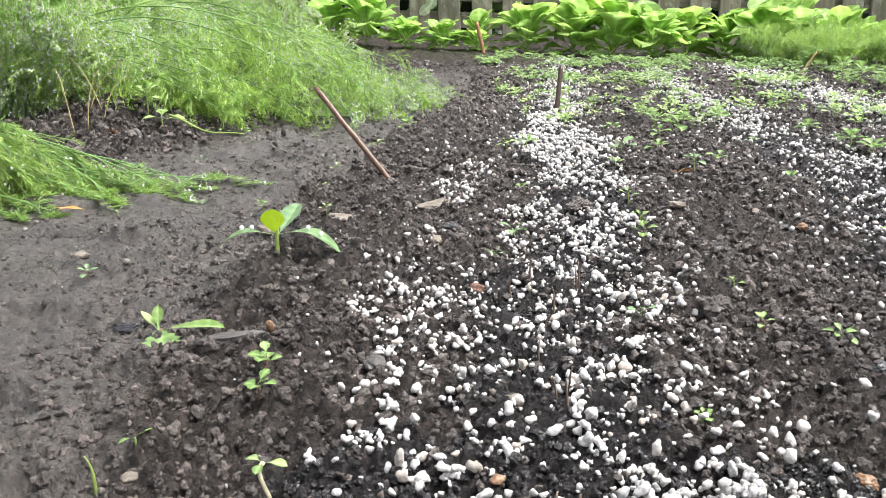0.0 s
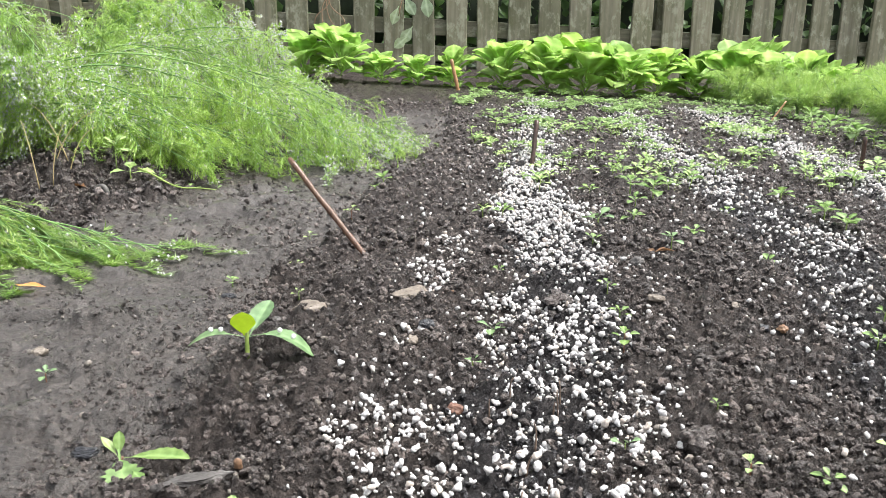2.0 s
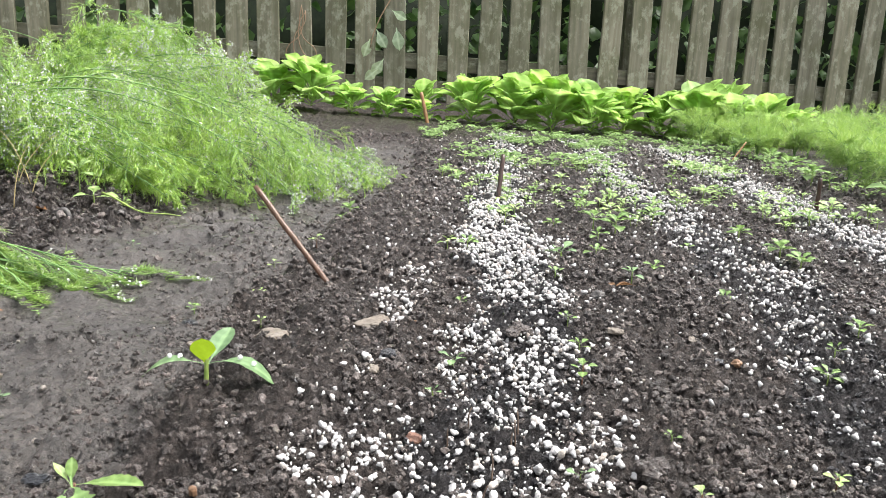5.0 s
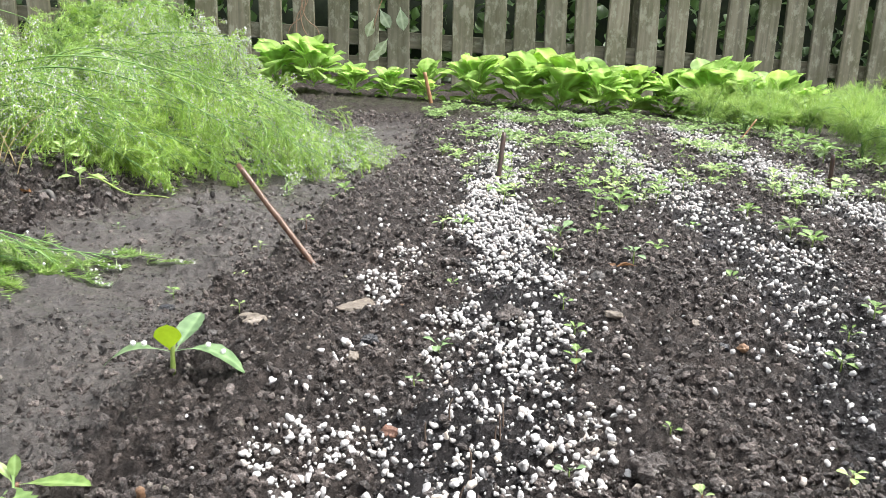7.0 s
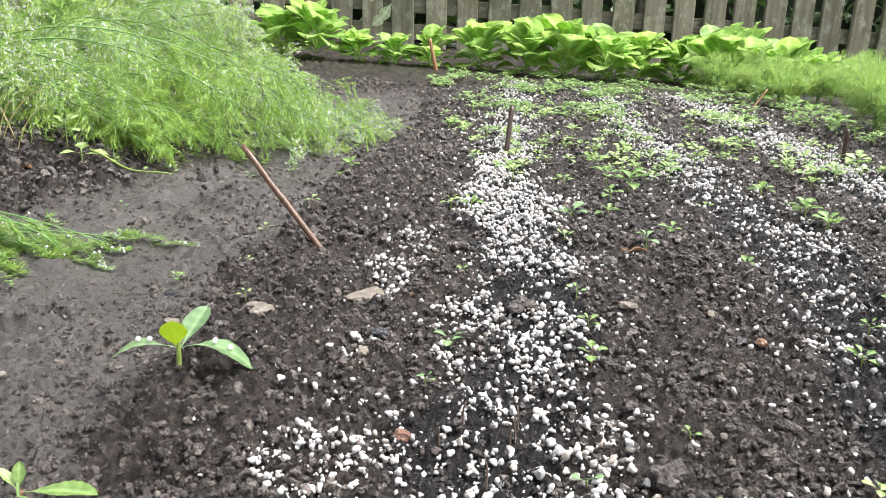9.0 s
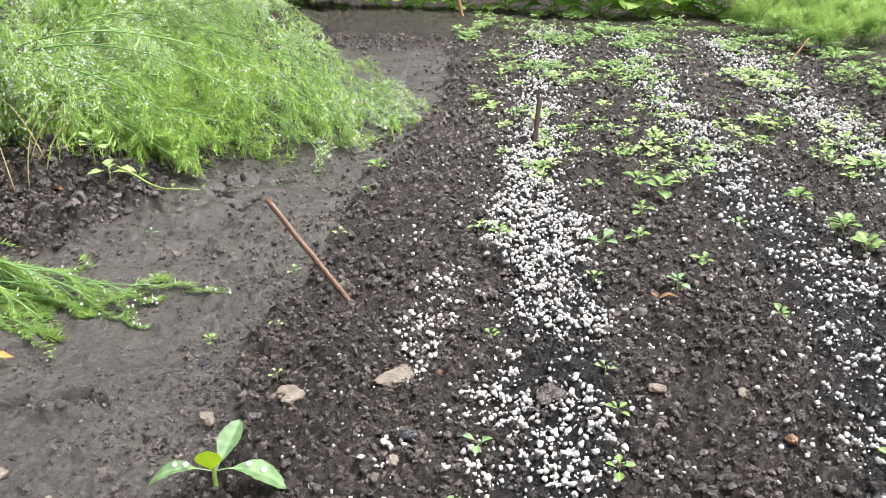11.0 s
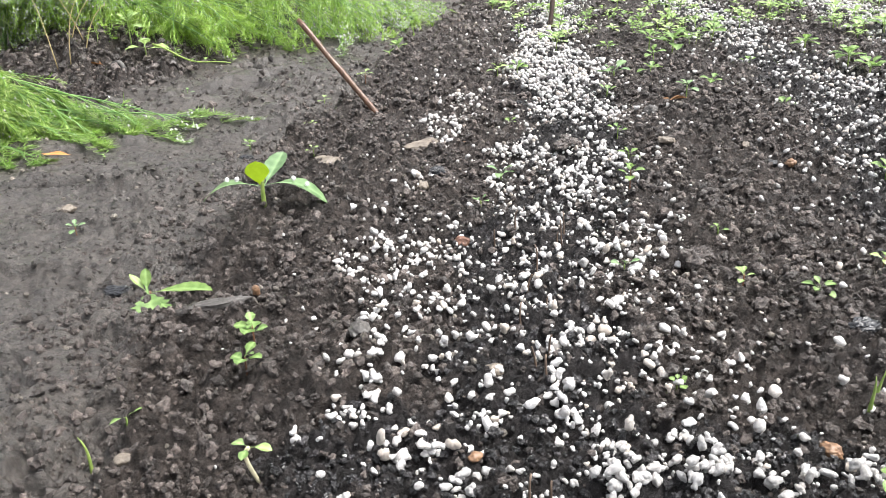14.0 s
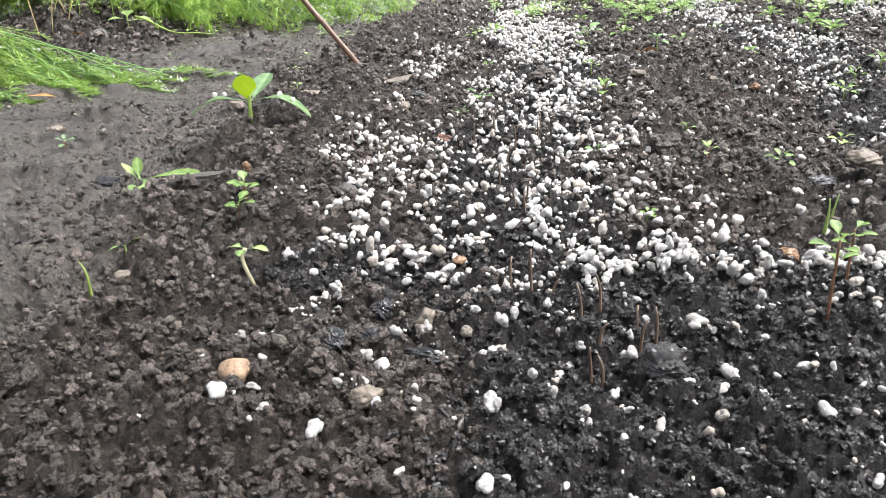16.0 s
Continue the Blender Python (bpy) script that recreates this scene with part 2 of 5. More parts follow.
RED_STEM = leafy("red_stem", (0.11, 0.042, 0.03), (0.19, 0.10, 0.05), 0.4, 0, 300, False)
GREEN_STEM = leafy("green_stem", (0.14, 0.22, 0.05), (0.25, 0.33, 0.10), 0.4, 0.1, 300, False)
PALE_STEM = leafy("pale_stem", (0.42, 0.40, 0.30), (0.58, 0.54, 0.42), 0.4, 0.1, 300, False)
DRY = stick_wood("dry_stalk", (0.14, 0.085, 0.05), (0.34, 0.22, 0.13), 0.6)
STRAW = stick_wood("straw", (0.26, 0.20, 0.09), (0.45, 0.36, 0.18), 0.6)
STUB = stick_wood("withered_stub", (0.05, 0.034, 0.026), (0.15, 0.105, 0.075), 0.5)
DEAD_LEAF = leafy("dead_leaf", (0.10, 0.05, 0.022), (0.20, 0.10, 0.042), 0.5, 0.2, 200)
ORANGE_LEAF = leafy("orange_leaf", (0.34, 0.13, 0.03), (0.46, 0.21, 0.06), 0.45, 0.2, 200)
BROWN_STICK = stick_wood("red_brown_stick", (0.045, 0.021, 0.012), (0.14, 0.072, 0.042))
DARK_STICK = stick_wood("dark_brown_stick", (0.018, 0.009, 0.006), (0.055, 0.026, 0.017))
TAN_STICK = stick_wood("tan_stick", (0.20, 0.10, 0.04), (0.36, 0.20, 0.10), 0.5)
WOOD = weathered_wood()
WATER = water()
# near-black colour of the sheet that stands in for the hedge's deep shade
HEDGE_SHADE = leafy("hedge_shade", (0.008, 0.018, 0.006), (0.02, 0.035, 0.012), 0.7, 0, 30, False)


# ---- mesh helpers ----
class Geo:
    """Gathers vertices and faces for one mesh; rib marks the leaf veins."""

    def __init__(self):
        self.v, self.f, self.n, self.rib = [], [], 0, []

    def add(self, verts, faces, rib=None):
        verts = np.asarray(verts, float)
        self.v.append(verts)
        self.f.extend([tuple(i + self.n for i in face) for face in faces])
        self.rib.append(np.zeros(len(verts)) if rib is None else np.asarray(rib, float))
        self.n += len(verts)
        return self

    def mesh(self, name, mat, smooth=True):
        me = bpy.data.meshes.new(name)
        me.from_pydata(np.concatenate(self.v).tolist(), [], self.f)
        if any(r.any() for r in self.rib):
            at = me.attributes.new("rib", "FLOAT", "POINT")
            at.data.foreach_set("value", np.concatenate(self.rib).astype(np.float32))
        if smooth:
            me.polygons.foreach_set("use_smooth", [True] * len(me.polygons))
        me.materials.append(mat)
        return me


def triangles(name, verts, tris, mat, smooth=True):
    """A mesh from arrays of vertices and triangles."""
    me = bpy.data.meshes.new(name)
    me.vertices.add(len(verts))
    me.vertices.foreach_set("co", np.asarray(verts, np.float32).ravel())
    me.loops.add(tris.size)
    me.loops.foreach_set("vertex_index", tris.astype(np.int32).ravel())
    me.polygons.add(len(tris))
    me.polygons.foreach_set("loop_start", np.arange(0, tris.size, tris.shape[1], dtype=np.int32))
    me.polygons.foreach_set("use_smooth", np.full(len(tris), smooth))
    me.update(calc_edges=True)
    me.materials.append(mat)
    return me


def thing(name, at, label, category, group="", turn=(0, 0, 0)):
    ob = new(name)
    ob.empty_display_size = 0.01
    ob.matrix_basis = pose(*at, *turn)
    return tagged(ob, label, category, group)


def part(name, geo, mat, parent, label="", m=None):
    me = geo if isinstance(geo, bpy.types.Mesh) else geo.mesh(name, mat)
    ob = new(name, me)
    ob.parent = parent
    if m is not None:
        ob.matrix_basis = m
    return tagged(ob, label)


def single(name, geo, mat, at, label, category, group="", turn=(0, 0, 0), kind=""):
    me = geo if isinstance(geo, bpy.types.Mesh) else geo.mesh(name, mat)
    ob = new(name, me)
    ob.matrix_basis = pose(*at, *turn)
    return tagged(ob, label, category, group, kind)


def bezier(p0, p1, p2, p3, n):
    t = np.linspace(0, 1, n)[:, None]
    p0, p1, p2, p3 = (np.asarray(p, float) for p in (p0, p1, p2, p3))
    return (1 - t) ** 3 * p0 + 3 * (1 - t) ** 2 * t * p1 + 3 * (1 - t) * t * t * p2 + t ** 3 * p3


def tube(geo, pts, radii, sides=6):
    pts = np.asarray(pts, float)
    n = len(pts)
    radii = np.broadcast_to(np.asarray(radii, float), (n,))
    d = np.gradient(pts, axis=0)
    d /= np.linalg.norm(d, axis=1)[:, None] + 1e-12
    up = np.array([0.31, 0.17, 0.93]) if abs(d[0, 2]) < 0.8 else np.array([0.95, 0.2, 0.1])
    a = np.cross(d, up)
    a /= np.linalg.norm(a, axis=1)[:, None] + 1e-12
    b = np.cross(d, a)
    ang = np.arange(sides) * 2 * np.pi / sides
    ring = pts[:, None] + radii[:, None, None] * (np.cos(ang)[None, :, None] * a[:, None] + np.sin(ang)[None, :, None] * b[:, None])
    v = ring.reshape(-1, 3)
    f = [(i * sides + j, i * sides + (j + 1) % sides, (i + 1) * sides + (j + 1) % sides, (i + 1) * sides + j) for i in range(n - 1) for j in range(sides)]
    f += [tuple(range(sides))[::-1], tuple((n - 1) * sides + j for j in range(sides))]
    return geo.add(v, f)


def leaf(length, width, stalk=0.15, tip=1.0, fold=0.25, droop=0.5, wave=0.0, teeth=0.0, rows=9, cols=7, seed=0, broad=0.45):
    """A leaf that grows from the origin along +y, with its upper side to +z."""
    rng = random.Random(seed)
    geo, v, rib = Geo(), [], []
    ph = rng.uniform(0, 6)
    for i in range(rows):
        s = i / (rows - 1)
        q = max(0.0, (s - stalk) / (1 - stalk))
        shape = (q / broad) ** 0.75 if q < broad else max(0.0, 1 - ((q - broad) / (1 - broad)) ** (1.6 * tip + 0.4 if tip > 0.7 else 2.2)) ** (0.8 if tip > 0.7 else 0.55)
        half = max(width * 0.035, 0.5 * width * shape)
        if teeth and 0 < q < 1:
            half *= 1 + teeth * (1 if i % 2 else -1)
        bend = droop * s * s
        y, z = length * (s - 0.18 * droop * s ** 3), -length * bend * 0.5
        for j in range(cols):
            u = 2 * j / (cols - 1) - 1
            lift = fold * abs(u) * half + wave * width * math.sin(ph + 9 * s + 2.5 * u) * abs(u) * q
            v.append((u * half * (1 - 0.1 * fold), y - 0.03 * width * abs(u) * (s > 0.6), z + lift))
            near = 1.0 if j == cols // 2 else 0.0
            rib.append(0.55 * near + (0.22 if (i % 3 == 1 and abs(u) < 0.9) else 0.0))
    f = [(i * cols + j, i * cols + j + 1, (i + 1) * cols + j + 1, (i + 1) * cols + j) for i in range(rows - 1) for j in range(cols - 1)]
    return geo.add(v, f, rib)


def vnoise(x, y, seed=0):
    """Smooth value noise in -1..1 at unit scale."""
    xi, yi = np.floor(x).astype(np.int64), np.floor(y).astype(np.int64)
    fx, fy = x - xi, y - yi
    fx, fy = fx * fx * (3 - 2 * fx), fy * fy * (3 - 2 * fy)

    def h(a, b):
        k = (a * 374761393 + b * 668265263 + seed * 1442695041) & 0xFFFFFFFF
        k = ((k ^ (k >> 13)) * 1274126177) & 0xFFFFFFFF
        return ((k ^ (k >> 16)) & 0xFFFF) / 32767.5 - 1

    return (h(xi, yi) * (1 - fx) + h(xi + 1, yi) * fx) * (1 - fy) + (h(xi, yi + 1) * (1 - fx) + h(xi + 1, yi + 1) * fx) * fy


def beads(x, y, size, seed):
    """Packed rounded crumbs of about that size, 0 in the gaps and up to about 1 on the tops."""
    cx, cy = x / size, y / size
    ix, iy = np.floor(cx).astype(np.int64), np.floor(cy).astype(np.int64)
    best = np.zeros(np.shape(cx))
    for i in (-1, 0, 1):
        for j in (-1, 0, 1):
            a, b = ix + i, iy + j
            k = (a * 374761393 + b * 668265263 + seed * 1442695041) & 0xFFFFFFFF
            k = ((k ^ (k >> 13)) * 1274126177) & 0xFFFFFFFF
            k = k ^ (k >> 16)
            px, py, big = (k & 255) / 255, ((k >> 8) & 255) / 255, ((k >> 16) & 255) / 255
            rad = 0.5 + 0.35 * big
            d2 = (cx - a - 0.15 - 0.7 * px) ** 2 + (cy - b - 0.15 - 0.7 * py) ** 2
            best = np.maximum(best, np.sqrt(np.maximum(rad * rad - d2, 0)) * (0.7 + 0.6 * big))
    return best


def smooth(a, b, x):
    t = np.clip((x - a) / (b - a), 0, 1)
    return t * t * (3 - 2 * t)


# ---- the lie of the land ----
BED_EDGE = ((-1, -0.12), (0.2, -0.118), (0.33, -0.142), (0.5, -0.127), (0.67, -0.118), (0.82, -0.082), (1.0, -0.064), (1.3, 0.0), (1.65, 0.055), (2.3, 0.10), (2.8, 0.12), (6, 0.2))
PATH_EDGE = ((-1, -0.50), (0.6, -0.47), (0.80, -0.42), (0.87, -0.37), (0.98, -0.325), (1.07, -0.31), (1.2, -0.27), (1.35, -0.24), (1.9, -0.21), (2.6, -0.20), (6, -0.25))
ROWS_OF_PERLITE = (
    ((0.05, 0.217), (0.045, 0.29), (0.042, 0.36), (0.062, 0.42), (0.095, 0.49), (0.100, 0.56), (0.118, 0.65), (0.125, 0.82), (0.14, 1.0), (0.16, 1.16), (0.22, 1.51), (0.29, 1.98), (0.37, 2.46)),
    ((0.27, 0.36), (0.295, 0.45), (0.315, 0.53), (0.345, 0.63), (0.365, 0.72), (0.378, 0.83), (0.39, 1.0), (0.41, 1.18), (0.44, 1.46), (0.515, 1.96), (0.58, 2.4)),
    ((0.57, 0.78), (0.60, 0.95), (0.62, 1.1), (0.645, 1.27), (0.67, 1.5), (0.735, 1.93), (0.80, 2.3)),
    ((-0.035, 0.206), (-0.012, 0.229), (0.012, 0.237), (0.034, 0.228), (0.056, 0.208), (0.085, 0.212), (0.11, 0.203), (0.135, 0.192)),
)


CRACKS = (
    ((-0.273, 1.112), (-0.242, 1.092), (-0.224, 1.112), (-0.19, 1.129), (-0.16, 1.111)),
    ((-0.252, 1.053), (-0.223, 1.02), (-0.192, 1.022), (-0.182, 1.051)),
    ((-0.362, 0.991), (-0.348, 1.052), (-0.307, 1.01), (-0.288, 0.981)),
    ((-0.264, 0.954), (-0.25, 1.001), (-0.209, 1.002)),
    ((-0.302, 0.582), (-0.264, 0.593), (-0.212, 0.584)),
)


def along(table, y):
    return np.interp(y, [a for a, _ in table], [b for _, b in table])


def line_distance(x, y, row):
    best = np.full(np.shape(x), 9.0)
    for (ax, ay), (bx, by) in zip(row, row[1:]):
        dx, dy = bx - ax, by - ay
        t = np.clip(((x - ax) * dx + (y - ay) * dy) / (dx * dx + dy * dy), 0, 1)
        best = np.minimum(best, np.hypot(x - ax - t * dx, y - ay - t * dy))
    return best


def row_distance(x, y, k):
    return line_distance(x, y, ROWS_OF_PERLITE[k])


def path_share(x, y):
    e = along(BED_EDGE, y) + 0.012 * vnoise(x * 25, y * 25, 3) + 0.006 * vnoise(x * 70, y * 70, 4)
    w = along(PATH_EDGE, y) + 0.02 * vnoise(x * 16, y * 16, 5)
    return (1 - smooth(-0.012, 0.012, x - e)) * smooth(-0.02, 0.02, x - w) * (1 - smooth(2.05, 2.25, y + 0.1 * vnoise(x * 9, y * 9, 6)))


def compost_share(x, y):
    c = np.zeros(np.shape(x))
    for k, wide in ((0, 0.040), (1, 0.045), (2, 0.05), (3, 0.02)):
        d = row_distance(x, y, k) + 0.014 * vnoise(x * 40, y * 40, 7)
        c = np.maximum(c, 1 - smooth(wide * 0.75, wide * 1.15, d))
    near = (1 - smooth(0.19, 0.215, y + 0.02 * vnoise(x * 30, y * 30, 8))) * smooth(-0.015, 0.025, x + 0.015 * vnoise(x * 30, y * 30, 9)) * smooth(-0.1, 0.03, y) * (1 - smooth(0.25, 0.35, x))
    return np.maximum(c * 0.85, near)


def path_crack(x, y):
    """Nought along the cracks of the path."""
    return vnoise(x * 18, y * 30, 18) + 0.4 * vnoise(x * 60, y * 90, 19)


def land(x, y):
    """The height of the ground."""
    x, y = np.asarray(x, float), np.asarray(y, float)
    p = path_share(x, y)
    far = smooth(1.6, 3.0, y) * np.clip(0.032 - 0.045 * x, -0.08, 0.09) + smooth(2.9, 3.45, y) * np.clip(0.05 - 0.01 * x, 0, 0.06)
    left = 1 - smooth(-0.03, 0.05, x - along(PATH_EDGE, y))
    mound = 0.036 * np.exp(-(((x + 0.47) / 0.12) ** 2 + ((y - 1.14) / 0.11) ** 2))
    rim = 0.002 * np.exp(-((x - along(BED_EDGE, y) - 0.03) / 0.03) ** 2)
    u, w = 0.83 * x + 0.56 * y, 0.83 * y - 0.56 * x
    lumps = 0.0045 * vnoise(x * 22, y * 22, 11) + 0.0078 * np.abs(vnoise(u * 63, w * 58, 12)) + 0.0058 * np.abs(vnoise(x * 140, y * 133, 13)) + 0.0034 * np.abs(vnoise(u * 310, w * 330, 14)) + 0.0010 * vnoise(x * 700, y * 690, 21) - 0.0066
    fade = 1 - smooth(3.5, 8, y)
    near = 1 - smooth(0.32, 0.6, y)
    lumps = lumps * (1 - 0.3 * near) - 0.0012 * near + near * (0.0022 * np.abs(vnoise(x * 410, y * 400, 27)) + 0.0014 * np.abs(vnoise(x * 800, y * 790, 28)) - 0.0014)
    wx, wy = x + 0.0012 * vnoise(x * 300, y * 300, 91), y + 0.0012 * vnoise(x * 300, y * 300, 92)
    close = 1 - smooth(0.5, 0.75, y)
    lumps = lumps + close * (0.0034 * beads(wx, wy, 0.0052, 93) + 0.0016 * beads(wx, wy, 0.0024, 94) - 0.0022) + (1 - close) * (0.0050 * beads(x, y, 0.0095, 95) - 0.0022)
    bank = np.exp(-((x - along(BED_EDGE, y) - 0.028) / 0.034) ** 2) * (1 - smooth(0.72, 0.95, y))
    lumps = lumps + bank * (0.011 * np.abs(vnoise(x * 47, y * 44, 71)) + 0.007 * np.abs(vnoise(x * 104, y * 97, 72)) - 0.0125)
    churned = 0.35 + 0.9 * np.exp(-((x - along(BED_EDGE, y)) / 0.09) ** 2) * smooth(-0.3, 0.3, vnoise(x * 19, y * 24, 29))
    flat = 0.0035 * vnoise(x * 9, y * 9, 15) + 0.0030 * vnoise(x * 38, y * 52, 16) + churned * (0.0058 * np.abs(vnoise(u * 120, w * 130, 17)) + 0.0032 * np.abs(vnoise(x * 300, y * 310, 22)))
    flake = vnoise(x * 26 + 0.3 * vnoise(x * 90, y * 90, 24), y * 40, 23)
    flat = flat + 0.0028 * (smooth(0.0, 0.03, flake) + smooth(0.35, 0.38, flake) - smooth(-0.42, -0.39, -flake))
    crack = path_crack(x, y)
    flat = flat - 0.008 * (1 - smooth(0.0, 0.09, np.abs(crack))) * smooth(0.1, 0.5, vnoise(x * 6, y * 6, 20) + 0.2)
    for line in CRACKS:
        d = line_distance(x + 0.006 * vnoise(x * 60, y * 60, 25), y + 0.008 * vnoise(x * 60, y * 60, 26), line)
        flat = flat - 0.020 * (1 - smooth(0.0025, 0.0095, d)) + 0.0018 * np.exp(-((d - 0.014) / 0.008) ** 2)
    hollow = 0.013 * np.exp(-(((x + 0.125) / 0.034) ** 2 + ((y - 0.362) / 0.028) ** 2)) * (1 - p)
    return -0.019 * p - hollow - 0.010 * left * (1 - p) * smooth(0.5, 0.8, y) * (1 - smooth(1.3, 1.8, y)) + mound + rim * (1 - p) + far + fade * (lumps * (1 - p) * (1 + 0.9 * left) + flat * p)


def on_land(x, y, up=0.0):
    return (x, y, float(land(np.array([x]), np.array([y]))[0]) + up)


def build_ground():
    ys = [-40.0, -12, -4, -1.5, -0.6, -0.25, -0.08, 0.02]
    y = 0.06
    while y < 3.7:
        ys.append(y)
        y += max(0.0007, (0.0046 if y < 1.2 else 0.0085) * y)
    while y < 90:
        ys.append(y)
        y *= 1.18
    us = list(np.linspace(-1.0, 1.0, 480))
    for k in range(1, 12):
        us = [us[0] * 1.45] + us + [us[-1] * 1.45]
    ys, us = np.array(ys), np.array(us)
    Y, U = np.meshgrid(ys, us, indexing="ij")
    X = U * (np.maximum(Y, 0) * 0.74 + 0.11)
    Z = land(X, Y)
    v = np.stack([X, Y, Z], -1).reshape(-1, 3)
    a, b = len(ys), len(us)
    i = (np.arange(a - 1)[:, None] * b + np.arange(b - 1)[None]).ravel()
    me = triangles("ground", v, np.stack([i, i + 1, i + b + 1, i + b], -1), SOIL)
    for key, val in (("path", path_share(X, Y)), ("compost", compost_share(X, Y))):
        me.attributes.new(key, "FLOAT", "POINT").data.foreach_set("value", val.astype(np.float32).ravel())
    tagged(new("ground", me), "wet dark garden soil with a trodden silty path", "ground", kind="structure")


build_ground()


# ---- fence and hedge ----
FENCE_Y, PITCH = 3.55, 0.1345


def fence_drop(x):
    return 0.082 - 0.041 * x


def board(w, t, h, seed, top=0.0):
    """An upright board with worn, slightly bowed edges; its foot at the origin."""
    rng = random.Random(seed)
    geo, v, rows = Geo(), [], 9
    ph = rng.uniform(0, 6)
    for i in range(rows):
        s = i / (rows - 1)
        dx = 0.0022 * math.sin(ph + 5 * s)
        hw = w / 2 + 0.0016 * math.sin(2 * ph + 9 * s)
        for cx, cy in ((-1, -0.6), (-0.93, -1), (0.93, -1), (1, -0.6), (1, 0.6), (0.93, 1), (-0.93, 1), (-1, 0.6)):
            v.append((dx + cx * hw, cy * t / 2, h * s + (top * (1 - abs(cx)) if i == rows - 1 else 0)))
    f = [(i * 8 + j, i * 8 + (j + 1) % 8, (i + 1) * 8 + (j + 1) % 8, (i + 1) * 8 + j) for i in range(rows - 1) for j in range(8)]
    f += [tuple(range(8))[::-1], tuple((rows - 1) * 8 + j for j in range(8))]
    return geo.add(v, f)


def build_fence():
    fence = thing("fence", (0, FENCE_Y, 0), "weathered grey wooden picket fence with moss and lichen", "fence")
    slats = [board(w, 0.02, 1.15, 40 + k).mesh("slat", WOOD, False) for k, w in enumerate((0.092, 0.089, 0.095, 0.090, 0.087))]
    rng = random.Random(5)
    for k in range(-17, 24):
        x = 0.4355 + PITCH * k + rng.uniform(-0.006, 0.006)
        part("slat", slats[rng.randrange(5)], WOOD, fence, "", pose(x, 0.02 * x + rng.uniform(-0.003, 0.003), fence_drop(x) - 0.05, rng.uniform(-0.6, 0.6), rng.uniform(-1.1, 1.1), rng.uniform(-2, 2)))
    rail = board(0.066, 0.045, 5.7, 60)
    for z in (0.145, 0.035, 0.80):
        part("rail", rail.mesh("rail", WOOD, False), WOOD, fence, "", pose(-1.97, -0.04 + 0.036, fence_drop(-1.97) + z + 0.02) @ pose(0, 0, 0, 0, 92.3, 1.2))
    for x in (-1.35, 1.1):
        part("post", board(0.09, 0.09, 1.25, 70).mesh("post", WOOD), WOOD, fence, "", pose(x, 0.02 * x + 0.085, fence_drop(x) - 0.12))


build_fence()


def leaf_cloud(leaf_geo, places, dirs, scales, rolls):
    """Many copies of one leaf joined into a mesh's arrays: each points along dirs, turned by rolls."""
    base = np.concatenate(leaf_geo.v)
    faces = np.array(leaf_geo.f)
    d = dirs / np.linalg.norm(dirs, axis=1)[:, None]
    side = np.cross(d, np.array([0, 0, 1.0]))
    side /= np.linalg.norm(side, axis=1)[:, None] + 1e-9
    up = np.cross(side, d)
    c, s = np.cos(rolls)[:, None], np.sin(rolls)[:, None]
    sx, uz = c * side + s * up, c * up - s * side
    v = places[:, None] + scales[:, None, None] * (base[None, :, :1] * sx[:, None] + base[None, :, 1:2] * d[:, None] + base[None, :, 2:3] * uz[:, None])
    f = (faces[None] + (np.arange(len(places)) * len(base))[:, None, None]).reshape(-1, faces.shape[1])
    return v.reshape(-1, 3), f


def build_hedge():
    rng = np.random.default_rng(8)
    n = 5200
    x = rng.uniform(-2.6, 4.4, n)
    z = rng.uniform(0.0, 1.7, n)
    y = FENCE_Y + 0.18 + 0.55 * rng.random(n) ** 1.3 + 0.08 * vnoise(x * 4, z * 4, 30)
    keep = ~((x < -0.2) & (vnoise(x * 6, z * 6, 31) > 0.15) & (z > 0.28))
    p = np.stack([x, y, z], -1)[keep]
    dirs = rng.normal(size=p.shape) * (1, 0.6, 0.8) + (0, -0.5, -0.5)
    lg = leaf(0.075, 0.062, 0.1, 0.9, 0.2, 0.5, rows=5, cols=5, seed=3, broad=0.35)
    v, f = leaf_cloud(lg, p, dirs, rng.uniform(0.6, 1.3, len(p)), rng.uniform(-0.8, 0.8, len(p)))
    hedge = thing("hedge", (0, 0, 0), "dark dense green ivy hedge behind the fence", "hedge")
    tagged(part("foliage", triangles("foliage", v, f, IVY), IVY, hedge), kind="stuff")
    # added dark backing sheet: stands in for deep shade between the leaves
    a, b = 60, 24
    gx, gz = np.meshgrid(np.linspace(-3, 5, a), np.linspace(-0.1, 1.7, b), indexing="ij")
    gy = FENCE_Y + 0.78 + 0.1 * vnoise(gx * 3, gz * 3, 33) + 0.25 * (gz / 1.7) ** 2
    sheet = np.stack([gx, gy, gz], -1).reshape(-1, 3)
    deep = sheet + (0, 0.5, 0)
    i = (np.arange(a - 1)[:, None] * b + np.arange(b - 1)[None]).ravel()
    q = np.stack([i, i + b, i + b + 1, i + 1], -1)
    part("inside", triangles("inside", np.concatenate([sheet, deep]), np.concatenate([q, q[:, ::-1] + a * b]), HEDGE_SHADE), HEDGE_SHADE, hedge)


build_hedge()



# ---- grains: perlite, crumbs of soil, clods ----
def ball(subdivisions):
    bm = bmesh.new()
    bmesh.ops.create_icosphere(bm, subdivisions=subdivisions, radius=1.0)
    bm.verts.ensure_lookup_table()
    v = np.array([q.co[:] for q in bm.verts])
    f = np.array([[q.index for q in face.verts] for face in bm.faces])
    bm.free()
    return v, f


